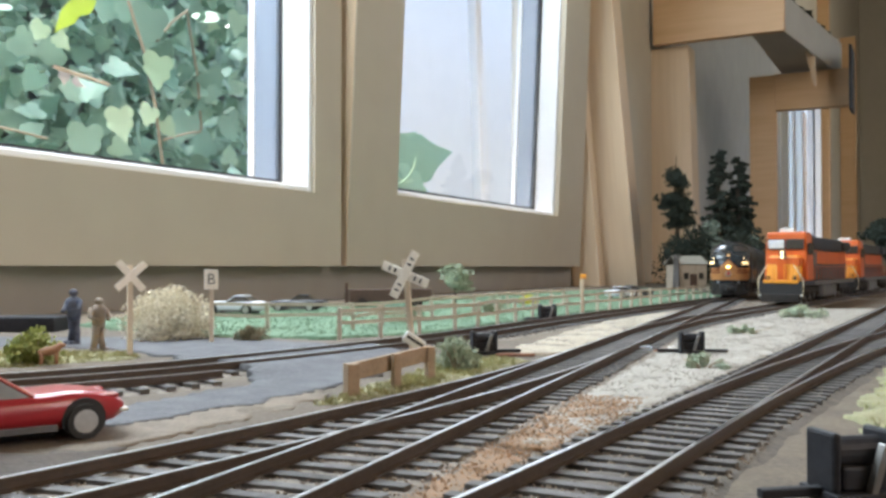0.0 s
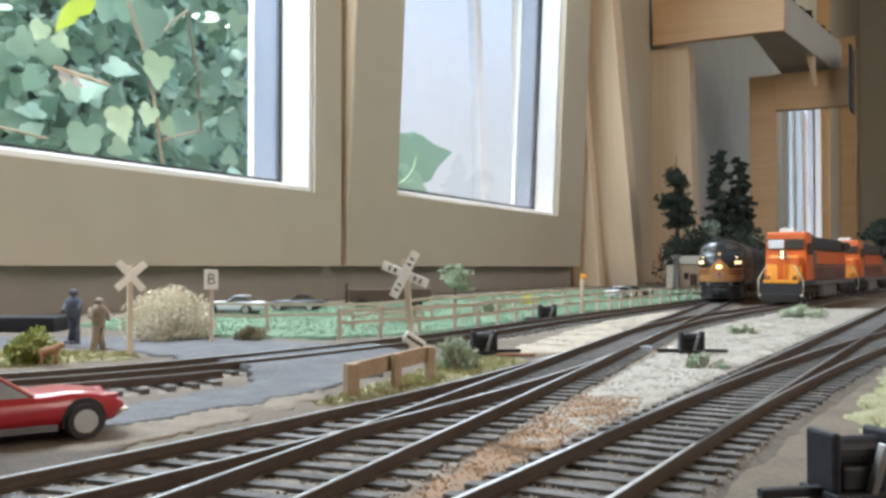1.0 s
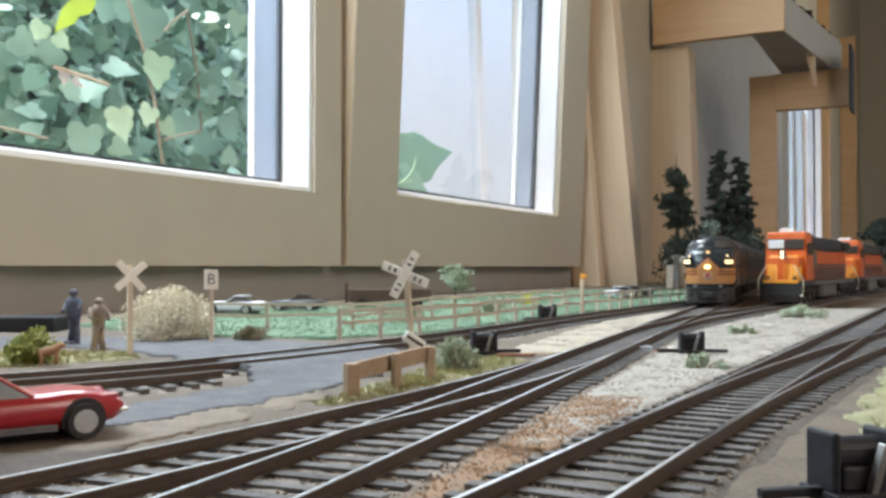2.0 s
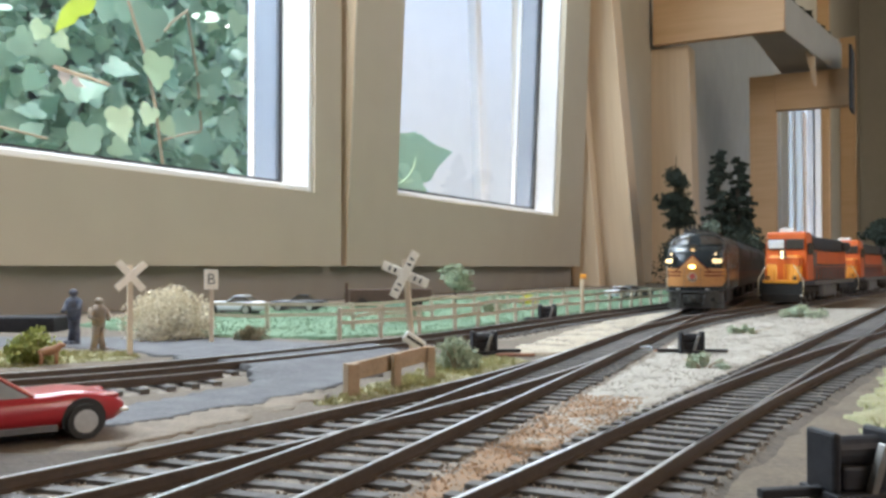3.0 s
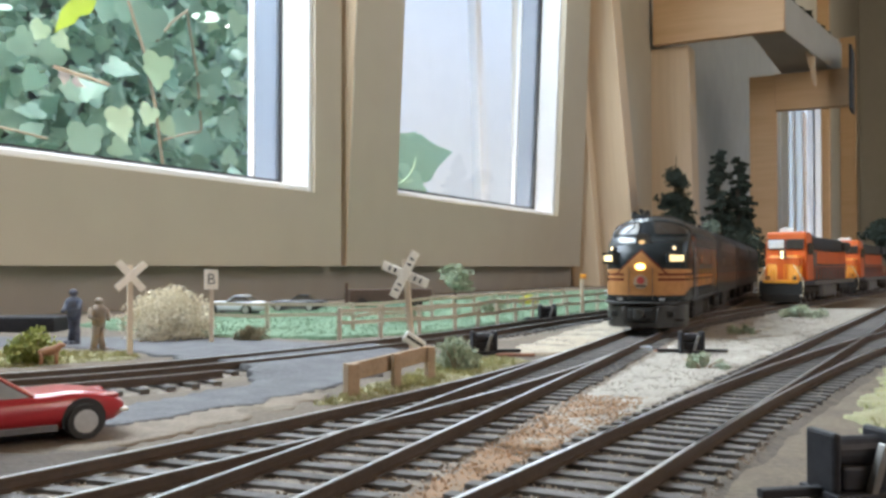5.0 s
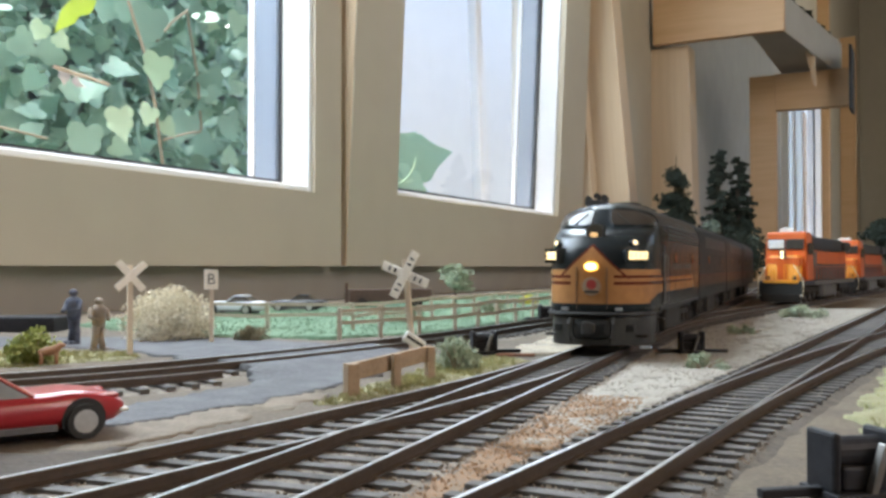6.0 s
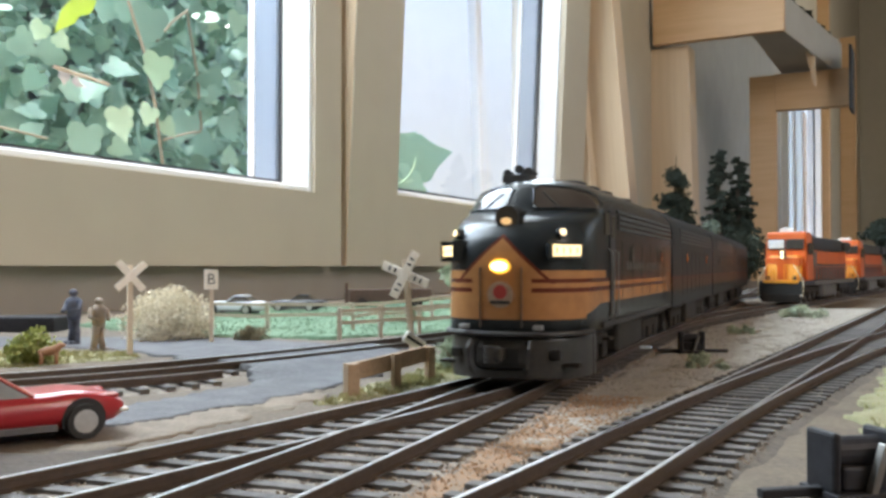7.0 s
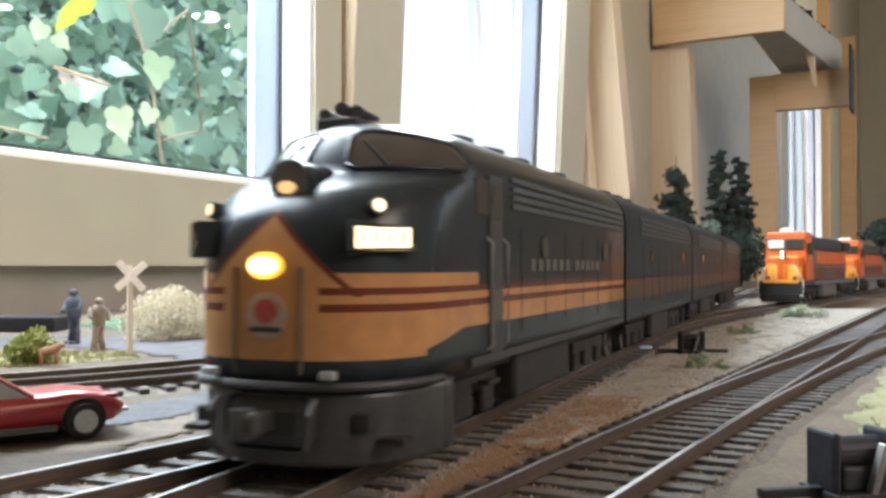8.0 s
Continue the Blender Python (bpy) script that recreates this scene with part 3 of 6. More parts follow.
def truck_under(unit, x0):
    """A two-axle truck, with side frames, springs and turning wheelsets."""
    t = part("truck", boxed((x0 - 17) * MM, (x0 + 17) * MM, -9 * MM, 9 * MM, 8 * MM, 11 * MM, 0.5 * MM), truck_black, unit)
    for sd in (-1, 1):
        bm = bmesh.new()
        y0, y1 = (13.0, 15.2) if sd > 0 else (-15.2, -13.0)
        box(bm, (x0 - 17) * MM, (x0 + 17) * MM, y0 * MM, y1 * MM, 7.6 * MM, 10.4 * MM, 0.4 * MM)
        box(bm, (x0 - 4.5) * MM, (x0 + 4.5) * MM, y0 * MM, (y1 + 0.4 * sd) * MM, 3.6 * MM, 9.5 * MM, 0.5 * MM)
        for dx in (-13, 13):
            box(bm, (x0 + dx - 3) * MM, (x0 + dx + 3) * MM, y0 * MM, (y1 + 0.7 * sd) * MM, 3.4 * MM, 8.6 * MM, 0.5 * MM)
            cyl(bm, 1.7 * MM, 1.2 * MM, Matrix.Translation(((x0 + dx) * MM, (y1 + 0.5 * sd) * MM if sd > 0 else (y1 - 1.7) * MM, 5.6 * MM)) @ pose(0, 0, 0, -90), 12)
        part("side_frame", bm, truck_black, t)
    for dx in (-13, 13):
        bm = bmesh.new()
        cyl(bm, 1.2 * MM, 18 * MM, pose(0, 9 * MM, 0, 90), 10)
        for sd in (-1, 1):
            cyl(bm, 5.8 * MM, 2.6 * MM, pose(0, (8.4 if sd > 0 else -5.8) * MM, 0, 90), 28)
            cyl(bm, 6.4 * MM, 0.6 * MM, pose(0, (6.8 if sd > 0 else -6.2) * MM, 0, 90), 28)
            for k in range(4):
                c, q = math.cos(k * 1.5708), math.sin(k * 1.5708)
                box(bm, (3 * c - 0.8) * MM, (3 * c + 0.8) * MM, (8.3 if sd > 0 else -8.9) * MM, (8.9 if sd > 0 else -8.3) * MM, (3 * q - 0.8) * MM, (3 * q + 0.8) * MM)
        w = part("wheelset", bm, steel, unit, "dull steel wheelset", pose((x0 + dx) * MM, 0, 5.85 * MM))
        wheel_list.append((w, x0 + dx))


def long_hood_details(unit, sh, x0, x1):
    for sd in (-1, 1):
        for i, z in enumerate((40.0, 41.6, 43.2, 44.8)):
            bm = bmesh.new()
            m0 = sh.mount((x0 + x1) / 2, z, sd)
            box(bm, -(x1 - x0) / 2 * MM, (x1 - x0) / 2 * MM, -0.45 * MM, 0.45 * MM, -0.1 * MM, 0.35 * MM, m=m0)
            part("grille_slat", bm, grill_mat, unit)
        for x in (x0 + 22, x1 - 26):
            part("porthole", disc(2.3, 0.35, sh.mount(x, 33, sd)), cab_glass, unit)
        k = x0 + 6
        while k < x1:
            bm = boxed(-0.1 * MM, 0.1 * MM, -9.5 * MM, 9.5 * MM, -0.05 * MM, 0.1 * MM, m=sh.mount(k, 27, sd))
            part("panel_seam", bm, tank_grey, unit)
            k += 17
        part("sill", boxed(30 * MM, x1 * MM, (18.3 if sd > 0 else -18.8) * MM, (18.8 if sd > 0 else -18.3) * MM, 13.0 * MM, 14.4 * MM), roof_black, unit)
    for x in (x0 + 12, x0 + 32, x0 + 52, x1 - 20):
        f = part("roof_fan", disc(6.5, 1.6, pose(x * MM, 0, 53.1 * MM), 24), roof_black, unit)
        part("fan_grille", disc(5.4, 0.5, pose(x * MM, 0, 54.6 * MM), 24), grill_mat, f)
    part("fuel_tank", boxed(62 * MM, 104 * MM, -16.5 * MM, 16.5 * MM, 3.4 * MM, 13 * MM, 1.2 * MM), tank_grey, unit, "dusty grey fuel tank skirt")
    part("underframe", boxed(22 * MM, (x1 + 2) * MM, -15 * MM, 15 * MM, 10.8 * MM, 13.1 * MM), truck_black, unit)


def cab_unit():
    sh = NoseShell()
    u = thing("diesel_locomotive", Matrix(), "charcoal streamlined model diesel with orange striped nose, lamps lit", "locomotive", "streamlined train")
    levels = [13, 16, 19, 22, 25, 27, 29, 30.5, 32, 33.5, 35, 36, 37, 38, 38.8, 39.6, 40.2, 40.8, 41.4, 41.9, 42.4, 42.8, 43.2, 43.6, 44, 45, 46, 47, 48, 49, 49.8, 50.5, 51.1, 51.6, 52.1, 52.5, 52.9, 53.2, 53.45, 53.6]
    part("body", sh.skin(levels, sh.back), nose_paint, u, smooth=True)
    # pilot below the nose, ledge above it; black block for the wide coupler opening's shade
    p = part("pilot", sh.skin([2.0, 2.6, 5, 8, 11, 12.4], 21, 0.5), pilot_dust, u, "dusty black pilot", smooth=True)
    ledge = bmesh.new()
    arc = [(sh.point(13.2, abs(a), 0.5), 1 if a >= 0 else -1) for a in range(-80, 81, 8)]
    tube(ledge, [(q.x * MM, q.y * k * MM, 13.0 * MM) for q, k in arc], 0.65 * MM, 8)
    part("ledge", ledge, roof_black, p)
    gap = bmesh.new()
    box(gap, -0.35 * MM, 2.5 * MM, -6.8 * MM, 6.8 * MM, 4.2 * MM, 11.8 * MM, 2.2 * MM)
    part("coupler_opening_shade", gap, ink, p, "black block for the shade in the coupler opening")
    bm = boxed(-5.0 * MM, 1.6 * MM, -1.5 * MM, 1.5 * MM, 7.0 * MM, 9.6 * MM, 0.4 * MM)
    box(bm, -6.0 * MM, -3.4 * MM, -2.2 * MM, 1.2 * MM, 6.7 * MM, 10.2 * MM, 0.9 * MM)
    cyl(bm, 1.7 * MM, 4.0 * MM, pose(-4.6 * MM, 0.8 * MM, 6.4 * MM), 16)
    part("coupler", bm, pilot_dust, u, "dusty knuckle coupler")
    for sd in (-1, 1):
        part("pilot_step", boxed(5.6 * MM, 9.0 * MM, (sd * 16.0 - 1.8) * MM, (sd * 16.0 + 1.8) * MM, 5.0 * MM, 5.8 * MM), truck_black, p)
        # the step hole's shade is a black block set on the pilot
        part("step_hole_shade", boxed(3.2 * MM, 6.2 * MM, (sd * 12.6 - 1.4) * MM, (sd * 12.6 + 1.4) * MM, 6.8 * MM, 9.2 * MM, 0.4 * MM), ink, p, "black block for the shade in a step hole")
        tb = bmesh.new()
        tube(tb, [(-0.3 * MM, sd * 7.6 * MM, 11.4 * MM), (-2.0 * MM, sd * 7.7 * MM, 9.5 * MM), (-2.1 * MM, sd * 7.2 * MM, 5 * MM), (-0.8 * MM, sd * 6.6 * MM, 3.4 * MM)], 0.5 * MM)
        part("air_hose", tb, roof_black, p)
        bm = boxed(-0.4 * MM, 0.9 * MM, (sd * 9.3 - 1.2) * MM, (sd * 9.3 + 1.2) * MM, 14.0 * MM, 15.2 * MM, 0.3 * MM)
        part("lifting_lug", bm, trim_grey, u)
    # nose door outline, emblem, lamps
    for y in (-5.2, 5.2):
        part("door_seam", boxed(-0.05 * MM, 0.5 * MM, (y - 0.1) * MM, (y + 0.1) * MM, 14.6 * MM, 29.0 * MM), letter_tan, u)
    e = part("nose_emblem", disc(3.2, 0.35, pose(0.05 * MM, 0, 22.4 * MM, 0, -90)), emblem_tan, u, "round tan emblem plate with a red middle")
    part("emblem_centre", disc(1.7, 0.2, pose(-0.28 * MM, 0, 23.0 * MM, 0, -90)), red_paint, e)
    part("emblem_bar", boxed(-0.5 * MM, 0, -2.4 * MM, 2.4 * MM, 20.2 * MM, 20.9 * MM), ink, e)
    h = part("headlight", disc(2.6, 1.0, pose(0.2 * MM, 0, 29.2 * MM, 0, -90) @ Matrix.Diagonal((0.72, 1, 1, 1)), 24), lamp_rim, u, "lit amber-ringed headlight")
    part("lens", disc(2.0, 0.5, pose(-0.8 * MM, 0, 29.2 * MM, 0, -90) @ Matrix.Diagonal((0.58, 1, 1, 1)), 24), lamp_warm, h)
    h = part("upper_headlight", disc(3.2, 9.0, pose(14.6 * MM, 0, 41.1 * MM, 0, -90), 32), nose_paint, u, "dark upper lamp housing")
    ring = bmesh.new()
    tube(ring, [(5.6 * MM, 2.95 * MM * math.cos(k * 0.2618), (41.1 + 2.95 * math.sin(k * 0.2618)) * MM) for k in range(25)], 0.3 * MM, 6)
    part("ring", ring, roof_black, h)
    part("reflector", disc(2.9, 0.3, pose(5.75 * MM, 0, 41.1 * MM, 0, -90), 24), cab_glass, h)
    part("lens", disc(1.3, 0.5, pose(5.6 * MM, 0.2 * MM, 40.3 * MM, 0, -90) @ Matrix.Diagonal((0.7, 1.1, 1, 1)), 16), lamp_soft, h)
    for sd in (-1, 1):
        # number boards stand upright, turned outward
        m = pose(5.6 * MM, sd * 14.6 * MM, 33.0 * MM) @ pose(0, 0, 0, 0, 0, -sd * 50) @ pose(0, 0, 0, 90, 0, -90)
        b = part("number_board", boxed(-4.6 * MM, 4.6 * MM, -1.8 * MM, 1.8 * MM, -6.0 * MM, 0.7 * MM, 0.8 * MM, m=m), nose_paint, u, "lit number board with dark bars")
        part("lit_face", boxed(-4.1 * MM, 4.1 * MM, -1.3 * MM, 1.3 * MM, 0.5 * MM, 0.9 * MM, 0.15 * MM, m=m), board_glow, b)
        for k in range(4):
            part("digit_bar", boxed((-3.3 + 2.0 * k) * MM, (-2.95 + 2.0 * k) * MM, -0.7 * MM, 0.7 * MM, 0.85 * MM, 0.96 * MM, m=m), letter_tan, b)
        m = pose(6.6 * MM, sd * 13.6 * MM, 37.4 * MM) @ pose(0, 0, 0, 0, -78, -sd * 46)
        c = part("class_light", disc(1.3, 3.0, m @ Matrix.Translation((0, 0, -2.6 * MM))), nose_paint, u)
        part("lens", disc(0.85, 0.4, m @ Matrix.Translation((0, 0, 0.2 * MM))), class_glow, c)

        def low(f):
            return 43.9 + 0.3 * f + 1.2 * max(0.0, (f - 0.86) / 0.14) ** 2 + 0.8 * max(0.0, (0.08 - f) / 0.08) ** 2

        def high(f):
            return 50.3 - 2.3 * f ** 1.6 - 2.4 * max(0.0, (f - 0.8) / 0.2) ** 2 - 0.9 * max(0.0, (0.1 - f) / 0.1) ** 2

        glass_bm, rim = sh.pane(sd, low, high, 9, 82, 0.12)
        w = part("windshield", glass_bm, shield_glass, u, "windshield coloured brown like the room it reflects", smooth=True)
        part("windshield_frame", tube(bmesh.new(), rim + rim[:1], 0.38 * MM, 6), nose_paint, w, "charcoal rounded windshield rim", smooth=True)
        p0 = sh.point(44.3, 30, 0.5)
        p1 = sh.point(48.4, 17, 0.5)
        part("wiper", tube(bmesh.new(), [(p0.x * MM, p0.y * sd * MM, p0.z * MM), (p1.x * MM, p1.y * sd * MM, p1.z * MM)], 0.2 * MM), roof_black, u)
        m = sh.mount(35.5, 40.6, sd)
        part("cab_window", boxed(-2.9 * MM, 2.9 * MM, -3.0 * MM, 3.0 * MM, -0.2 * MM, 0.25 * MM, 0.1 * MM, m=m), cab_glass, u)
        m = sh.mount(42.5, 27.5, sd)
        # raised plate; its black stands in for the shade of a recessed door
        d = part("cab_door", boxed(-3.4 * MM, 3.4 * MM, -13 * MM, 17 * MM, -0.2 * MM, 0.35 * MM, 0.15 * MM, m=m), roof_black, u, "cab door plate, black for the shade of its recess")
        part("door_window", boxed(-2.2 * MM, 2.2 * MM, 9.5 * MM, 15.5 * MM, 0.3 * MM, 0.5 * MM, 0.1 * MM, m=m), cab_glass, d)
        part("kick_plate", boxed(-2.6 * MM, 2.6 * MM, -7.6 * MM, -2.4 * MM, 0.3 * MM, 0.5 * MM, 0.1 * MM, m=m), letter_tan, d)
        for x in (38.2, 46.8):
            tb = tube(bmesh.new(), [(x * MM, sd * 18.4 * MM, 15 * MM), (x * MM, sd * 19.5 * MM, 16 * MM), (x * MM, sd * 19.5 * MM, 33 * MM), (x * MM, sd * 18.4 * MM, 34 * MM)], 0.28 * MM)
            part("handrail", tb, trim_grey, u)
        # worn lettering above the band, and the ladder steps under the door
        for k, x in enumerate((66, 71.5, 77, 82.5, 88, 93.5, 103, 108.5, 114, 119.5, 125)):
            part("lettering_bar", boxed((x - 1.6) * MM, (x + 1.6) * MM, (sd * 18.52 - 0.08) * MM, (sd * 18.52 + 0.08) * MM, 28.2 * MM, 30.6 * MM), letter_tan, u)
        part("door_step", boxed(39.6 * MM, 45.4 * MM, (sd * 17.4 - 1.0) * MM, (sd * 17.4 + 1.0) * MM, 9.0 * MM, 9.8 * MM), truck_black, u)
    bm = boxed(29 * MM, 37 * MM, 1.0 * MM, 9.0 * MM, 52.0 * MM, 54.2 * MM, 0.4 * MM)
    for y, z in ((1.6, 55.0), (4.4, 55.7), (7.6, 54.6)):
        cyl(bm, 0.5 * MM, 8 * MM, pose(37.5 * MM, y * MM, z * MM, 0, -90), 12, 1.2 * MM)
        box(bm, 33 * MM, 34.2 * MM, (y - 0.5) * MM, (y + 0.5) * MM, 53.8 * MM, z * MM)
    part("horn", bm, roof_black, u)
    long_hood_details(u, sh, 52, 160)
    truck_under(u, 36)
    truck_under(u, 130)
    return u


def booster_unit():
    sh = Shell(BODY_W, BODY_T, BODY_S)
    u = thing("diesel_locomotive", Matrix(), "charcoal model booster diesel with a dull orange band", "locomotive", "streamlined train")
    part("body", shell_mesh(sh, [0, 1, 20, 60, 100, 140, 167, 168], 13.0), body_paint, u, smooth=False)
    long_hood_details(u, sh, 26, 160)
    for x, dr in ((-3.0, 1), (168, 1)):
        part("diaphragm", boxed(x * MM, (x + 2.6) * MM, -8 * MM, 8 * MM, 15 * MM, 46 * MM, 0.8 * MM), roof_black, u)
    truck_under(u, 36)
    truck_under(u, 132)
    return u


train = [cab_unit()] + [booster_unit() for _ in range(3)]

# ---- the orange train on the siding ----
orange_paint = mat("bright_orange_paint", (0.62, 0.125, 0.022), (0.52, 0.10, 0.02), 60, 0.35, 0.02)
yellow_orange = mat("yellow_orange_paint", (0.78, 0.33, 0.03), (0.68, 0.27, 0.025), 60, 0.35)
rail_yellow = mat("cream_handrail_paint", (0.80, 0.70, 0.50), None, 60, 0.4)
silver = mat("silver_grey_paint", (0.13, 0.125, 0.12), (0.085, 0.08, 0.078), 60, 0.5)
# pale base colour stands in for sky reflected in one pane
painted_sky_glass = mat("glass_with_painted_sky", (0.55, 0.60, 0.62), (0.7, 0.72, 0.72), 30, 0.05, spec=1.0)


def hood_unit(label, m):
    u = thing("freight_locomotive", m, label, "locomotive", "orange freight train")

    def bx(name, mt, x0, x1, w0, w1, z0, z1, bev=0.4, lab=""):
        return part(name, boxed(x0 * MM, x1 * MM, w0 * MM, w1 * MM, z0 * MM, z1 * MM, bev * MM), mt, u, lab)

    bx("frame", roof_black, 2, 252, -16.5, 16.5, 13.5, 17)
    bx("pilot", ink, -1.5, 3, -16.5, 16.5, 3.5, 16.6, 0.6)
    pl = bx("plow", truck_black, -3.5, 0, -14.5, 14.5, 1.4, 7.5, 0.8, "black snow plow")
    bx("anticlimber", yellow_orange, -2.5, 3, -13, 13, 15.5, 17.8)
    for y in (-9.5, -6.2, -3.0, 3.0, 6.2, 9.5):
        part("rail_stanchion", tube(bmesh.new(), [(-2.2 * MM, y * MM, 16.8 * MM), (-2.2 * MM, y * MM, 29 * MM)], 0.42 * MM, 6), yellow_orange, u)
    for sd in (-1, 1):
        part("front_rail", tube(bmesh.new(), [(-2.2 * MM, sd * 3.0 * MM, 29 * MM), (-2.2 * MM, sd * 9.5 * MM, 29 * MM)], 0.5 * MM, 6), yellow_orange, u)
        part("pilot_step", boxed(-1.8 * MM, 1.0 * MM, (sd * 14.5 - 1.9) * MM, (sd * 14.5 + 1.9) * MM, 6.0 * MM, 7.0 * MM, 0.2 * MM), white_paint, u, "white step edge")
    bm = boxed(4 * MM, 20 * MM, -12.5 * MM, 12.5 * MM, 17 * MM, 36 * MM, 1.5 * MM)
    for v in bm.verts:
        if v.co.z > 30 * MM and v.co.x < 10 * MM:
            v.co.x += 4 * MM
            v.co.y *= 0.86
    nose = part("nose", bm, yellow_orange, u, "yellow-orange nose")
    part("nose_door", boxed(3.4 * MM, 4.2 * MM, -3.4 * MM, 3.4 * MM, 18 * MM, 32 * MM, 0.2 * MM), orange_paint, nose)
    bx("nose_band", orange_paint, 6.6, 20.6, -12.9, 12.9, 28.5, 34.5, 0.6)
    bm = boxed(18 * MM, 44 * MM, -16.8 * MM, 16.8 * MM, 17 * MM, 54 * MM, 1.8 * MM)
    for v in bm.verts:
        if v.co.z > 48 * MM:
            v.co.y *= 0.9
            v.co.x += 1.5 * MM if v.co.x < 30 * MM else 0
    cab = part("cab", bm, orange_paint, u)
    bx("cab_roof", white_paint, 22, 30, -6, 6, 53.8, 57, 0.6, "pale cooling unit on the cab roof")
    # one pane carries the reflected sky in its colour, the other stays dark
    for y0, y1, gl, lab in ((1.0, 13.4, painted_sky_glass, "windshield coloured pale like reflected sky"), (-13.4, -1.0, cab_glass, "dark windshield")):
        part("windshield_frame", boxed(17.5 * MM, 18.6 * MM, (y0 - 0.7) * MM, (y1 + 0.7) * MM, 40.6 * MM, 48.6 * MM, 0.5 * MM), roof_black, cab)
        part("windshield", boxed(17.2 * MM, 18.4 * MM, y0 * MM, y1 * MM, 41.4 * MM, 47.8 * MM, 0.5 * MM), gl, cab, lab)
    for sd in (-1, 1):
        for x in (24, 34):
            part("cab_window", boxed((x - 3.6) * MM, (x + 3.6) * MM, (sd * 16.9 - 0.5) * MM, (sd * 16.9 + 0.5) * MM, 37 * MM, 45.5 * MM, 0.3 * MM), cab_glass, cab)
        tb = tube(bmesh.new(), [(-1.6 * MM, sd * 9.5 * MM, 29 * MM), (-1.6 * MM, sd * 12.0 * MM, 26 * MM), (-1.6 * MM, sd * 16.4 * MM, 19 * MM), (-1.6 * MM, sd * 17.0 * MM, 14 * MM), (-1.6 * MM, sd * 16.6 * MM, 6 * MM)], 0.45 * MM)
        part("handrail", tb, rail_yellow, u, "cream end handrail")
        tb = bmesh.new()
        for i in range(14):
            x = 50 + i * 14.5
            tube(tb, [(x * MM, sd * 16.3 * MM, 17 * MM), (x * MM, sd * 16.3 * MM, 28 * MM)], 0.3 * MM, 5)
        tube(tb, [(50 * MM, sd * 16.3 * MM, 28 * MM), (238 * MM, sd * 16.3 * MM, 28 * MM)], 0.3 * MM, 5)
        part("side_handrail", tb, orange_paint, u)
        bx("side_sill", silver, 46, 250, sd * 16.5 - 0.3, sd * 16.5 + 0.3, 13.6, 16.8, 0.05)
        bx("ditch_light_bracket", roof_black, -1.5, 1, sd * 10 - 1.5, sd * 10 + 1.5, 17.8, 20.8)
    h = bx("headlight", roof_black, 4.6, 7.6, -2.4, 2.4, 33.5, 40, 0.4)
    for z in (35, 38):
        part("lens", disc(1.5, 0.6, pose(4.7 * MM, 0, z * MM, 0, -90), 14), class_glow, h)
    bx("long_hood", orange_paint, 44, 240, -10.5, 10.5, 17, 45, 0.8)
    bx("hood_skirt", grill_mat, 46, 239, -10.9, 10.9, 17, 30, 0.3, "dark grey lower hood doors")
    bx("hood_top", roof_black, 46, 205, -12.5, 12.5, 41, 51.5, 1.2, "sooty black hood top")
    bx("radiator", roof_black, 205, 238, -15.5, 15.5, 42, 50.5, 1.5)
    bx("exhaust", roof_black, 92, 108, -5, 5, 50, 54, 0.8)
    bx("blower_housing", silver, 50, 86, -11.2, 11.2, 26, 40, 0.8)
    for x in (140, 160, 180, 216, 229):
        bm = disc(6.5, 2.2, pose(x * MM, 0, 50.3 * MM))
        part("roof_fan", bm, grill_mat, u)
    bx("fuel_tank", silver, 92, 160, -15, 15, 3.5, 13, 1.5, "dusty grey fuel tank")
    for x0 in (46, 206):
        t = bx("truck", truck_black, x0 - 28, x0 + 28, -14.6, 14.6, 6, 12.8, 0.8)
        for dx in (-20, 0, 20):
            for sd in (-1, 1):
                part("wheel", disc(6.0, 2.4, pose((x0 + dx) * MM, (sd * 8.4 - 1.2) * MM, 6.0 * MM, -90), 24), steel, t)
                part("journal", boxed((x0 + dx - 3) * MM, (x0 + dx + 3) * MM, (sd * 15 - 0.8) * MM, (sd * 15 + 0.8) * MM, 3.5 * MM, 9 * MM, 0.4 * MM), truck_black, t)
    return u


def on_spur(y):
    d = 0.02
    ang = math.degrees(math.atan2(d, spur_x(y + d) - spur_x(y)))
    return pose(spur_x(y), y, 0, 0, 0, ang)


ORANGE = on_spur(0.712) @ Matrix.Diagonal((1, 1, 1.06, 1))
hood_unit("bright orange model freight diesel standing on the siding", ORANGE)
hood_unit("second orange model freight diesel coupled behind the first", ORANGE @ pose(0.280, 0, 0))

TRACK = pose(-0.0731, 0, 0, 0, 0, math.degrees(math.atan2(1, 0.398)))

# ---- outside the windows ----
leaf_mat = mat("ivy_leaf", (0.075, 0.21, 0.15), (0.42, 0.64, 0.52), 60, 0.35, 0.4, random_mix=0.75)
pale_leaf = mat("pale_ivy_leaf", (0.50, 0.66, 0.48), (0.28, 0.46, 0.30), 90, 0.45, 0.4, random_mix=0.5)
lime_leaf = mat("young_lime_leaf", (0.50, 0.68, 0.06), (0.42, 0.60, 0.08), 30, 0.5)
dead_leaf = mat("dry_curled_leaf", (0.52, 0.50, 0.46), (0.36, 0.31, 0.28), 40, 0.7, 0.2)
stem_mat = mat("ivy_stem", (0.30, 0.24, 0.16), (0.42, 0.36, 0.27), 40, 0.7, 0.2)
shade_backdrop_mat = mat("foliage_shade", (0.06, 0.09, 0.10), (0.11, 0.16, 0.15), 9, 0.9, 0.5, fine=5)
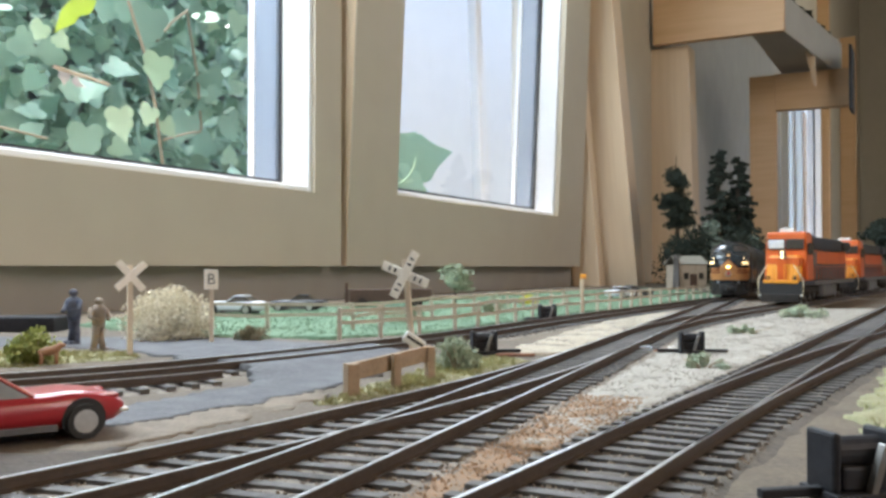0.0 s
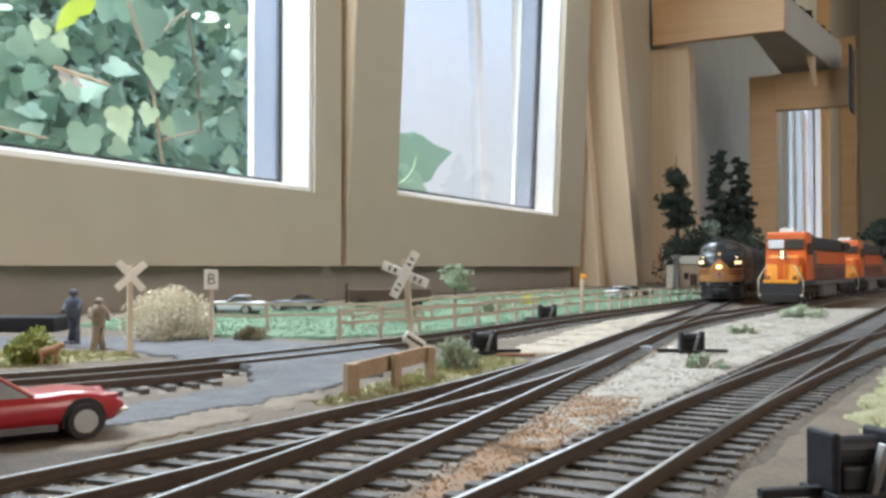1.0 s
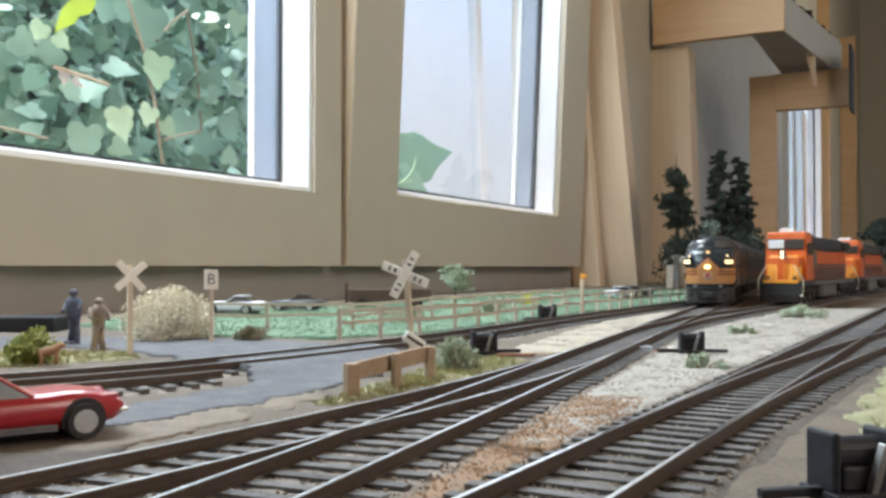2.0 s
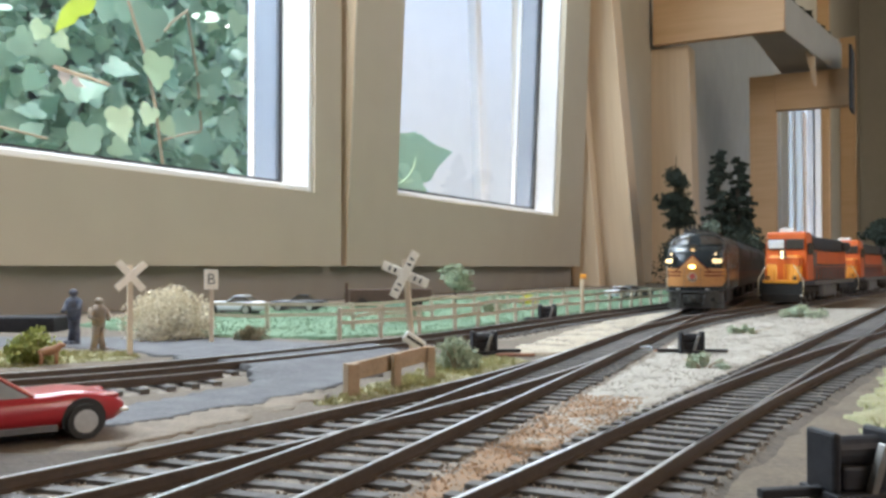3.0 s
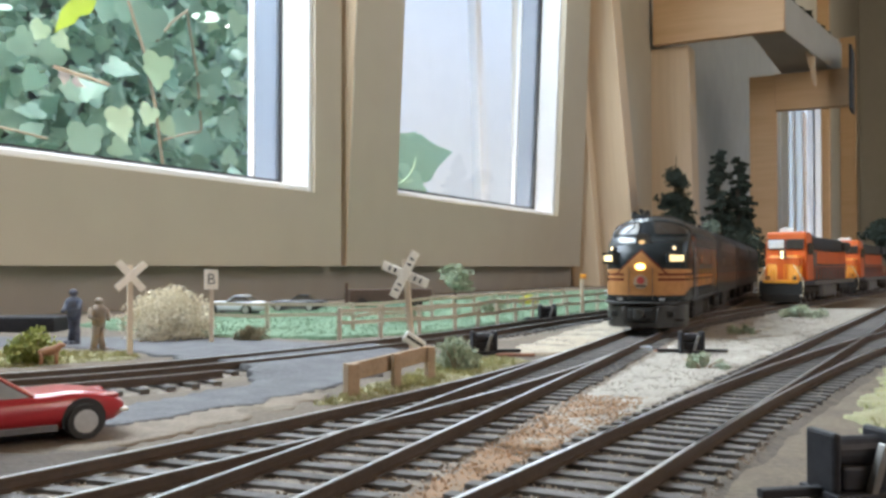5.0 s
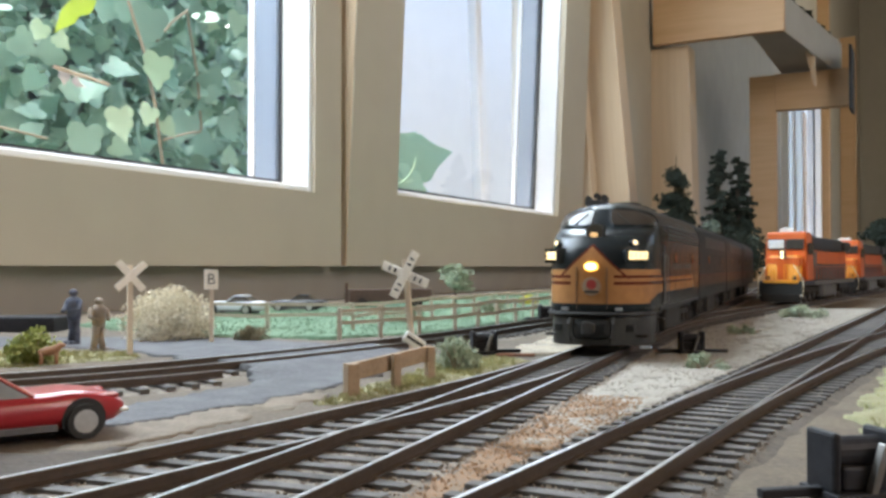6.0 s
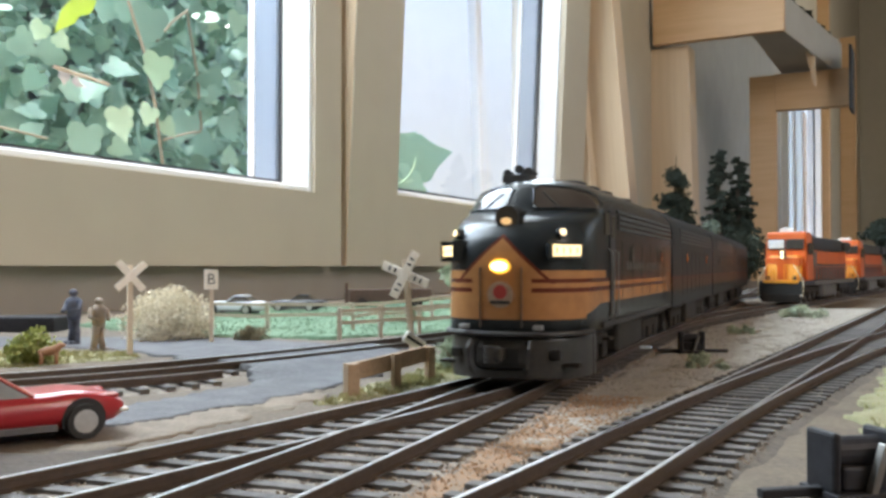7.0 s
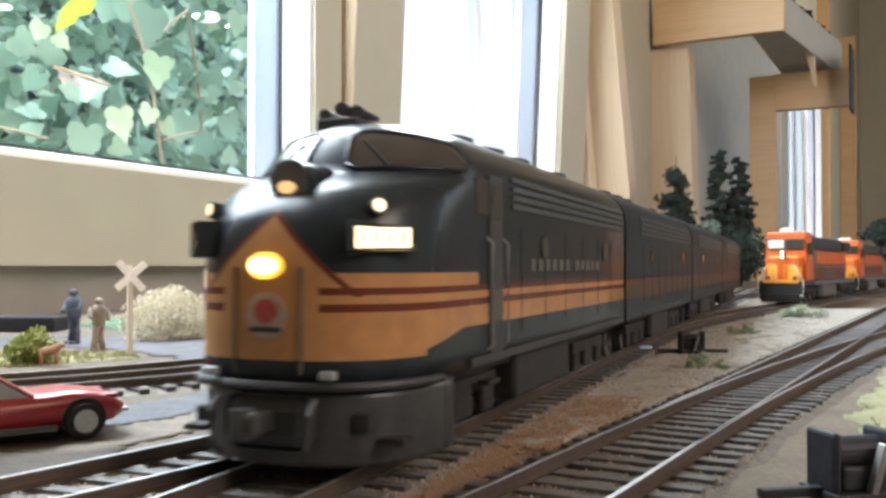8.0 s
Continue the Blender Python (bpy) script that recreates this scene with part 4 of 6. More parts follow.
render_white = mat("white_rendered_wall", (0.80, 0.76, 0.71), (0.75, 0.71, 0.66), 2.0, 0.85, 0.05)
lawn_mat = mat("garden_ground", (0.10, 0.14, 0.06), (0.16, 0.15, 0.09), 2, 0.95, 0.5)

setting("garden_ground", boxed(-20, 30, -25, 25, -1.3, -1.15), lawn_mat, "plain garden ground outside the house", category="ground")
setting("neighbour_wall", boxed(2.2, 45.0, 1.8, 2.0, -1.15, 3.2), render_white, "white rendered wall across the garden", category="wall")
# plain dark box whose colour stands in for shade deep among the leaves
setting("hedge_bank", boxed(-1.6, 1.80, 0.75, 1.3, -1.15, 0.95), shade_backdrop_mat, "dark backdrop box for the shaded depth behind the ivy", category="hedge")


def leaf_shape(curl, lobes):
    """One ivy leaf of unit length, folded along its midrib, with rounded lobes."""
    bm = bmesh.new()
    k = 1.0 if lobes else 0.82
    edge = [(0.12, -0.05), (0.27, -0.09), (0.40, -0.03), (0.49, 0.10), (0.48, 0.22), (0.39 * k, 0.32), (0.44 * k, 0.43), (0.42 * k, 0.54), (0.29, 0.64), (0.19, 0.74), (0.10, 0.87)]
    n = len(edge) + 1
    mid = [bm.verts.new((0, 0.05 + 0.95 * i / n, -curl * 0.5 * (i / n) ** 2)) for i in range(n + 1)]
    for sd in (-1, 1):
        vs = [mid[0]] + [bm.verts.new((sd * x, y, curl * (0.45 * x - 0.7 * x * x) - curl * 0.5 * y * y)) for x, y in edge] + [mid[n]]
        for i in range(n):
            f = [mid[i], vs[i], vs[i + 1], mid[i + 1]]
            f = [v for q, v in enumerate(f) if v not in f[:q]]
            bm.faces.new(f if sd > 0 else f[::-1])
    return bm


def leaf_mesh(curl, lobes, material):
    bm = leaf_shape(curl, lobes)
    me = bpy.data.meshes.new("leaf")
    bm.to_mesh(me)
    bm.free()
    me.materials.append(material)
    for p in me.polygons:
        p.use_smooth = True
    return me


def ivy():
    rnd = random.Random(5)
    v = thing("ivy", WALL, "dense ivy with pale and dark green leaves outside the window", "ivy")
    kinds = [leaf_mesh(0.5, True, leaf_mat), leaf_mesh(0.9, False, leaf_mat), leaf_mesh(0.3, True, leaf_mat), leaf_mesh(0.7, True, pale_leaf)]

    def turn(flat=1.0):
        return Euler((radians(-90 + rnd.uniform(-50, 40) * flat), 0, 0)).to_matrix().to_4x4() @ pose(0, 0, 0, 0, 0, rnd.uniform(0, 360)) @ pose(0, 0, 0, rnd.uniform(-35, 35), rnd.uniform(-35, 35))

    def put(x, y, z, size, kind, m=None):
        ob = new("leaf", kind)
        ob.parent = v
        ob.matrix_basis = Matrix.Translation((x, y, z)) @ (m or turn()) @ Matrix.Scale(size, 4)
        return ob

    for _ in range(290):
        y = rnd.uniform(0.26, 0.52)
        put(rnd.uniform(0.70, 1.02 + 0.8 * y), y, rnd.uniform(0.09, 0.50), rnd.uniform(0.014, 0.036), kinds[rnd.choice((0, 0, 1, 1, 2, 3))])
    # the leaves behind, too many to count

    def hang(r):
        y = r.uniform(0.36, 0.74)
        return (r.uniform(0.8, 1.25 + 0.72 * y), y, r.uniform(0.05, 0.70))

    bm = bmesh.new()
    src = [leaf_shape(0.6, True), leaf_shape(0.4, False)]
    coords = [([q.co.copy() for q in s.verts], [[w.index for w in f.verts] for f in s.faces]) for s in src]
    for s in src:
        s.verts.index_update()
    coords = [([q.co.copy() for q in s.verts], [[w.index for w in f.verts] for f in s.faces]) for s in src]
    for _ in range(4200):
        cs, fs = coords[rnd.randrange(2)]
        m = Matrix.Translation(hang(rnd)) @ turn() @ Matrix.Scale(rnd.uniform(0.014, 0.036), 4)
        vs = [bm.verts.new(m @ c) for c in cs]
        for f in fs:
            bm.faces.new([vs[i] for i in f])
    for s in src:
        s.free()
    tagged(part("leaf_mass", bm, leaf_mat, v, "mass of darker ivy leaves"), kind="stuff")
    # the leaves that stand out
    face = Euler((radians(-90), 0, 0)).to_matrix().to_4x4()
    for x, y, z, size, a, kd in ((0.978, 0.2, 0.252, 0.044, 8, 3), (0.924, 0.2, 0.188, 0.040, -12, 3), (0.967, 0.2, 0.196, 0.028, 25, 3), (0.990, 0.205, 0.186, 0.026, -40, 3), (1.125, 0.22, 0.335, 0.036, 15, 3), (0.808, 0.17, 0.200, 0.028, 35, 2), (1.024, 0.26, 0.322, 0.058, 10, 2), (0.812, 0.17, 0.243, 0.022, 30, 3), (0.824, 0.168, 0.236, 0.020, -50, 3), (1.127, 0.24, 0.215, 0.044, -30, 2), (1.061, 0.24, 0.205, 0.046, 20, 2), (0.884, 0.2, 0.165, 0.046, 0, 2), (0.805, 0.2, 0.235, 0.034, -60, 2), (1.10, 0.24, 0.18, 0.04, 60, 2)):
        put(x, y, z, size * 0.85, kinds[kd], face @ pose(0, 0, 0, 14, 12, a))
    lime = leaf_mesh(0.4, False, lime_leaf)
    put(0.852, 0.16, 0.276, 0.056, lime, face @ pose(0, 0, 0, 10, 0, 42) @ Matrix.Diagonal((0.42, 1, 1, 1)))
    dry = leaf_mesh(1.2, True, dead_leaf)
    put(0.835, 0.17, 0.205, 0.012, dry, face @ pose(0, 0, 0, 20, 20, 10))
    put(0.846, 0.172, 0.203, 0.014, dry, face @ pose(0, 0, 0, 30, -20, -60))
    for k, pts in enumerate((
            [(0.943, 0.21, 0.303), (0.965, 0.21, 0.255), (0.978, 0.207, 0.20), (0.992, 0.21, 0.14)],
            [(0.818, 0.165, 0.206), (0.845, 0.164, 0.203), (0.878, 0.163, 0.200)],
            [(1.143, 0.3, 0.367), (1.094, 0.3, 0.328), (1.07, 0.3, 0.30)],
            [(1.15, 0.33, 0.36), (1.17, 0.33, 0.28), (1.19, 0.34, 0.20)],
            [(0.78, 0.2, 0.152), (0.81, 0.2, 0.150), (0.84, 0.2, 0.147)],
            [(0.992, 0.21, 0.165), (1.03, 0.21, 0.178), (1.05, 0.21, 0.182)])):
        part("stem", tube(bmesh.new(), pts, 0.0018 if k < 4 else 0.0012), stem_mat, v)
    # the spray that reaches past the second window
    spray = pose(0, 0, 0, 0, 0, -61.68) @ face
    for x, y, z, size, a in ((1.491, 0.22, 0.190, 0.088, -102), (1.485, 0.225, 0.165, 0.066, -65), (1.487, 0.222, 0.205, 0.050, -135), (1.50, 0.23, 0.165, 0.055, -25), (1.475, 0.23, 0.18, 0.06, 10)):
        put(x, y, z, size, kinds[2], spray @ pose(0, 0, 0, 10, 14, a))
    part("stem", tube(bmesh.new(), [(1.462, 0.2, 0.155), (1.478, 0.195, 0.165), (1.492, 0.19, 0.182), (1.498, 0.19, 0.20)], 0.0017), pale_leaf, v)
    part("stem", tube(bmesh.new(), [(1.462, 0.2, 0.165), (1.478, 0.195, 0.158), (1.490, 0.19, 0.164)], 0.0015), pale_leaf, v)


ivy()

# ---- scenery on the layout ----


def inside(poly, x, y):
    hit = False
    for (x0, y0), (x1, y1) in zip(poly, poly[1:] + poly[:1]):
        if (y0 > y) != (y1 > y) and x < (x1 - x0) * (y - y0) / (y1 - y0) + x0:
            hit = not hit
    return hit


def blanket(name, poly, step, height, material, label, category, rough=0.4):
    """A thin uneven layer laid over the ground inside an outline. height(x, y): its top."""
    bm = bmesh.new()
    xs, ys = [p[0] for p in poly], [p[1] for p in poly]
    nx, ny = int((max(xs) - min(xs)) / step) + 1, int((max(ys) - min(ys)) / step) + 1
    verts = {}

    def vert(i, j):
        if (i, j) not in verts:
            x, y = min(xs) + i * step, min(ys) + j * step
            x += step * 0.35 * noise.noise(Vector((x * 300, y * 300, 5)))
            y += step * 0.35 * noise.noise(Vector((x * 300, y * 300, 9)))
            p = Vector((x, y, 3))
            verts[i, j] = bm.verts.new((x, y, height(x, y) + rough * MM * (noise.noise(p * 90) + 0.7 * noise.noise(p * 330))))
        return verts[i, j]

    for i in range(nx):
        for j in range(ny):
            x, y = min(xs) + (i + 0.5) * step, min(ys) + (j + 0.5) * step
            wob = 0.004 * noise.noise(Vector((x * 90, y * 90, 1))), 0.004 * noise.noise(Vector((x * 90, y * 90, 7)))
            if inside(poly, x + wob[0], y + wob[1]):
                bm.faces.new((vert(i, j), vert(i + 1, j), vert(i + 1, j + 1), vert(i, j + 1)))
    rim = [e for e in bm.edges if e.is_boundary]
    low = bmesh.ops.extrude_edge_only(bm, edges=rim)["geom"]
    for q in low:
        if isinstance(q, bmesh.types.BMVert):
            q.co.z = GROUND - 2 * MM
    return tagged(part(name, bm, material, None, label, smooth=True), label, category, kind="structure")


def back_gap(x, y):
    return min((x - a) ** 2 + (y - b) ** 2 for a, b in BACK) ** 0.5


def road_top(x, y):
    d = back_gap(x, y)
    return GROUND + 0.45 * MM + 2.2 * MM * max(0.0, min(1.0, (0.030 - d) / 0.012))


ROAD = [(-0.26, 0.118), (-0.13, 0.135), (-0.086, 0.162), (-0.056, 0.200), (-0.033, 0.236), (-0.022, 0.272), (-0.010, 0.315), (-0.026, 0.352), (-0.055, 0.388), (-0.11, 0.415), (-0.21, 0.42), (-0.21, 0.375), (-0.135, 0.362), (-0.10, 0.33), (-0.076, 0.300), (-0.058, 0.276), (-0.052, 0.252), (-0.072, 0.214), (-0.110, 0.172), (-0.26, 0.135)]
blanket("road", ROAD, 0.0022, road_top, road_mat, "grey asphalt road crossing the back track", "road", 0.15)
PASTURE = [(-0.115, 0.425), (-0.05, 0.408), (-0.006, 0.445), (0.040, 0.535), (0.09, 0.63), (0.15, 0.73), (0.27, 0.94), (0.36, 1.10), (0.30, 1.35), (0.10, 1.10), (-0.02, 0.90), (-0.13, 0.70), (-0.20, 0.58), (-0.20, 0.50)]
blanket("pasture", PASTURE, 0.0045, lambda x, y: GROUND + 1.2 * MM, grass_mat, "green turf pasture behind the fence", "grass", 0.8)
verge_mat = mat("yellow_green_turf", (0.27, 0.24, 0.13), (0.19, 0.185, 0.10), 90, 0.95, 1.0, fine=10)
blanket("verge", [(-0.20, 0.285), (-0.135, 0.295), (-0.108, 0.325), (-0.12, 0.345), (-0.20, 0.35)], 0.003, lambda x, y: GROUND + 0.5 * MM, verge_mat, "yellow-green turf beside the road", "grass", 0.6)
blanket("verge", [(-0.030, 0.212), (-0.020, 0.222), (0.006, 0.262), (0.028, 0.315), (0.018, 0.325), (-0.002, 0.30), (-0.014, 0.26), (-0.026, 0.228)], 0.0025, lambda x, y: GROUND + 0.5 * MM, verge_mat, "yellow-green turf along the track beside the barrier", "grass", 0.6)
blanket("verge", [(0.074, 0.150), (0.088, 0.192), (0.124, 0.255), (0.170, 0.33), (0.24, 0.33), (0.20, 0.2), (0.13, 0.12)], 0.004, lambda x, y: GROUND + 0.9 * MM, verge_mat, "yellow-green turf beside the yard tracks", "grass", 0.6)
tan_sand = mat("tan_sand", (0.23, 0.185, 0.138), (0.135, 0.106, 0.08), 160, 0.95, 0.8, fine=8)
blanket("sand_patch", [(-0.066, 0.156), (-0.046, 0.186), (-0.030, 0.225), (-0.030, 0.242), (-0.058, 0.206), (-0.074, 0.182)], 0.0025, lambda x, y: GROUND + 0.3 * MM, tan_sand, "tan sand along the near edge of the road", "sand", 0.3)
dark_brown_ground = mat("darker_brown_ground", (0.085, 0.062, 0.044), (0.045, 0.034, 0.026), 120, 0.95, 0.8, fine=8)
blanket("dark_ground_patch", [(-0.15, 0.08), (-0.05, 0.098), (-0.048, 0.145), (-0.060, 0.164), (-0.098, 0.152), (-0.15, 0.13)], 0.003, lambda x, y: GROUND + 0.35 * MM, dark_brown_ground, "darker brown patch of ground beside the branch track", "earth", 0.3)
rust_sand = mat("rusty_orange_sand", (0.30, 0.16, 0.08), (0.20, 0.155, 0.11), 300, 0.95, 0.8, fine=8)
blanket("sand_patch", [(0.008, 0.165), (0.018, 0.158), (0.030, 0.185), (0.044, 0.215), (0.034, 0.222), (0.018, 0.2)], 0.0016, lambda x, y: GROUND + 0.55 * MM, rust_sand, "rusty orange sand spilt between the tracks", "sand", 0.35)
blanket("sand_patch", [(-0.012, 0.128), (0.001, 0.120), (0.014, 0.150), (0.010, 0.162), (-0.002, 0.152)], 0.0016, lambda x, y: GROUND + 0.55 * MM, rust_sand, "rusty orange sand spilt between the tracks", "sand", 0.35)
BETWEEN = [(0.009, 0.165), (0.023, 0.20), (0.063, 0.30), (0.126, 0.45), (0.208, 0.60), (0.272, 0.70), (0.335, 0.70), (0.277, 0.60), (0.189, 0.45), (0.101, 0.30), (0.0427, 0.20), (0.022, 0.165)]
pale_gravel = mat("pale_limestone_gravel", (0.37, 0.34, 0.295), (0.25, 0.225, 0.19), 220, 0.95, 0.9, fine=6)
blanket("gravel_bed", BETWEEN, 0.003, lambda x, y: GROUND + 0.5 * MM, pale_gravel, "pale limestone gravel between the tracks", "gravel", 0.5)
cream_sand = mat("cream_sand", (0.44, 0.38, 0.295), (0.27, 0.225, 0.165), 220, 0.95, 0.8, fine=6)
blanket("gravel_bed", [(0.020, 0.335), (0.045, 0.335), (0.12, 0.51), (0.175, 0.66), (0.165, 0.66), (0.095, 0.53)], 0.003, lambda x, y: GROUND + 0.9 * MM, cream_sand, "pale limestone gravel between the tracks", "gravel", 0.5)


def grains(name, poly, count, size, material, label, z=GROUND + 0.5 * MM, seed=1):
    """Loose stones as one mesh."""
    rnd = random.Random(seed)
    xs, ys = [p[0] for p in poly], [p[1] for p in poly]
    verts, faces = [], []
    while len(verts) < count * 6:
        x, y = rnd.uniform(min(xs), max(xs)), rnd.uniform(min(ys), max(ys))
        if not inside(poly, x, y):
            continue
        s = size * rnd.uniform(0.4, 1.0) * (0.6 + y * 1.4)
        b = len(verts)
        q = Euler((rnd.uniform(0, 6), rnd.uniform(0, 6), rnd.uniform(0, 6))).to_matrix()
        for d in ((1, 0, 0), (0, 1, 0), (0, 0, 0.8), (-1, 0, 0), (0, -1, 0), (0, 0, -0.8)):
            verts.append(tuple(Vector((x, y, z)) + q @ (Vector(d) * s * rnd.uniform(0.7, 1.1))))
        for f in ((0, 1, 2), (1, 3, 2), (3, 4, 2), (4, 0, 2), (1, 0, 5), (3, 1, 5), (4, 3, 5), (0, 4, 5)):
            faces.append(tuple(b + k for k in f))
    me = bpy.data.meshes.new(name)
    me.from_pydata(verts, [], faces)
    me.materials.append(material)
    return tagged(new(name, me), label, "gravel", kind="stuff")


def grains_along(path, half, count, material, label, seed):
    """Loose stones on a ballast bed."""
    rnd = random.Random(seed)
    verts, faces = [], []
    for _ in range(count):
        i = min(len(path) - 2, int(len(path) * rnd.random() ** 1.6))
        (x0, y0), (x1, y1) = path[i], path[i + 1]
        t, o = rnd.random(), rnd.uniform(-half, half)
        d = math.hypot(x1 - x0, y1 - y0)
        x, y = x0 + (x1 - x0) * t + (y1 - y0) / d * o, y0 + (y1 - y0) * t - (x1 - x0) / d * o
        z = -2.7 * MM - max(0.0, (abs(o) / 0.021 - 0.72) / 0.28) ** 1.5 * 2.2 * MM
        size = 0.32 * MM * rnd.uniform(0.6, 1.5)
        b = len(verts)
        q = Euler((rnd.uniform(0, 6), rnd.uniform(0, 6), rnd.uniform(0, 6))).to_matrix()
        for c in ((1, 0, 0), (0, 1, 0), (0, 0, 0.8), (-1, 0, 0), (0, -1, 0), (0, 0, -0.8)):
            verts.append(tuple(Vector((x, y, z)) + q @ (Vector(c) * size)))
        for f in ((0, 1, 2), (1, 3, 2), (3, 4, 2), (4, 0, 2), (1, 0, 5), (3, 1, 5), (4, 3, 5), (0, 4, 5)):
            faces.append(tuple(b + k for k in f))
    me = bpy.data.meshes.new("gravel")
    me.from_pydata(verts, [], faces)
    me.materials.append(material)
    return tagged(new("gravel", me), label, "gravel", kind="stuff")


stone_mix = mat("mixed_ballast_stone", (0.46, 0.43, 0.38), (0.24, 0.215, 0.185), 200, 0.9, 0.2, random_mix=0.8)
brown_mix = mat("brown_ballast_stone", (0.34, 0.28, 0.22), (0.15, 0.125, 0.10), 200, 0.9, 0.2, random_mix=0.8)
drab_mix = mat("drab_stone", (0.21, 0.175, 0.14), (0.115, 0.095, 0.077), 200, 0.9, 0.2, random_mix=0.7)
grains_along(line(main_x, 0.09, 0.55), 0.017, 7000, brown_mix, "brown ballast stones of the main track", 2)
grains_along(line(branch_x, 0.09, 0.32), 0.016, 3000, brown_mix, "brown ballast stones of the branch track", 7)
grains("gravel", BETWEEN, 14000, 0.42 * MM, stone_mix, "pale stones between the tracks", GROUND + 0.5 * MM, 3)
rust_mix = mat("rusty_orange_stone", (0.46, 0.25, 0.12), (0.27, 0.21, 0.155), 200, 0.9, 0.2, random_mix=0.8)
for sand_poly, sand_count, sand_seed in (([(0.004, 0.155), (0.020, 0.152), (0.034, 0.180), (0.050, 0.222), (0.034, 0.228), (0.014, 0.2)], 1500, 21), ([(-0.016, 0.126), (0.003, 0.116), (0.018, 0.150), (0.012, 0.166), (-0.006, 0.154)], 900, 22)):
    grains("gravel", sand_poly, sand_count, 0.42 * MM, rust_mix, "rusty orange grains spilt between the tracks", GROUND + 0.75 * MM, sand_seed)
grains_along(line(yard_x, 0.09, 0.55), 0.016, 7000, brown_mix, "brown ballast stones of the yard track", 4)
grains("gravel", [(0.020, 0.335), (0.045, 0.335), (0.12, 0.51), (0.175, 0.66), (0.165, 0.66), (0.095, 0.53)], 5000, 0.42 * MM, stone_mix, "pale stones beside the back track", GROUND + 0.8 * MM, 6)
grains("gravel", [(0.04, 0.09), (0.12, 0.09), (0.34, 0.42), (0.22, 0.36)], 5000, 0.45 * MM, drab_mix, "loose stones beside the yard tracks", GROUND + 0.4 * MM, 5)


def tufts(name, poly, count, h, material, label, seed=1):
    """Grass fibres as one mesh of thin blades."""
    rnd = random.Random(seed)
    xs, ys = [p[0] for p in poly], [p[1] for p in poly]
    verts, faces = [], []
    while len(faces) < count * 3:
        x, y = rnd.uniform(min(xs), max(xs)), rnd.uniform(min(ys), max(ys))
        if not inside(poly, x, y) or back_gap(x, y) < 0.017:
            continue
        for _ in range(3):
            a, ln = rnd.uniform(0, 6.28), h * rnd.uniform(0.4, 1.0)
            bx, by = x + rnd.uniform(-1, 1) * MM, y + rnd.uniform(-1, 1) * MM
            w = 0.35 * MM
            c, s = math.cos(a) * w, math.sin(a) * w
            b = len(verts)
            verts += [(bx - c, by - s, GROUND), (bx + c, by + s, GROUND), (bx + rnd.uniform(-0.5, 0.5) * ln, by + rnd.uniform(-0.5, 0.5) * ln, GROUND + 0.8 * MM + ln)]
            faces.append((b, b + 1, b + 2))
    me = bpy.data.meshes.new(name)
    me.from_pydata(verts, [], faces)
    me.materials.append(material)
    return tagged(new(name, me), label, "grass", kind="stuff")


blade_mat = mat("turf_blade", (0.085, 0.18, 0.10), (0.22, 0.31, 0.20), 100, 0.8, random_mix=0.7)
dry_blade = mat("dry_turf_blade", (0.42, 0.38, 0.19), (0.26, 0.28, 0.12), 100, 0.8, random_mix=0.7)
tufts("grass_tufts", PASTURE, 14000, 2.0 * MM, blade_mat, "short green grass fibres of the pasture", 1)
tufts("grass_tufts", [(-0.030, 0.212), (-0.020, 0.222), (0.006, 0.262), (0.028, 0.315), (0.018, 0.325), (-0.002, 0.30), (-0.014, 0.26), (-0.026, 0.228)], 900, 1.1 * MM, dry_blade, "dry yellow-green grass fibres by the barrier", 2)
tufts("grass_tufts", [(0.074, 0.150), (0.088, 0.192), (0.124, 0.255), (0.170, 0.33), (0.24, 0.33), (0.20, 0.2), (0.13, 0.12)], 2000, 1.1 * MM, dry_blade, "dry yellow-green grass fibres by the yard", 3)
tufts("grass_tufts", [(-0.20, 0.285), (-0.135, 0.295), (-0.108, 0.325), (-0.12, 0.345), (-0.20, 0.35)], 1500, 1.0 * MM, dry_blade, "dry yellow-green grass fibres by the road", 4)


def clump(bm, c, r, count, size, rnd, squash=1.0):
    """A ragged crown of small leaf scraps round a centre."""
    for _ in range(count):
        d = Vector((rnd.gauss(0, 1), rnd.gauss(0, 1), rnd.gauss(0, 1))).normalized() * r * rnd.uniform(0.55, 1.05)
        d.z *= squash
        p = Vector(c) + d
        q = Euler((rnd.uniform(0, 6), rnd.uniform(0, 6), rnd.uniform(0, 6))).to_matrix()
        s = size * rnd.uniform(0.5, 1.2)
        vs = [bm.verts.new(p + q @ (Vector(k) * s)) for k in ((-1, -0.6, 0), (1, -0.5, 0.2), (0.7, 0.8, -0.2), (-0.6, 0.9, 0.3))]
        bm.faces.new(vs)


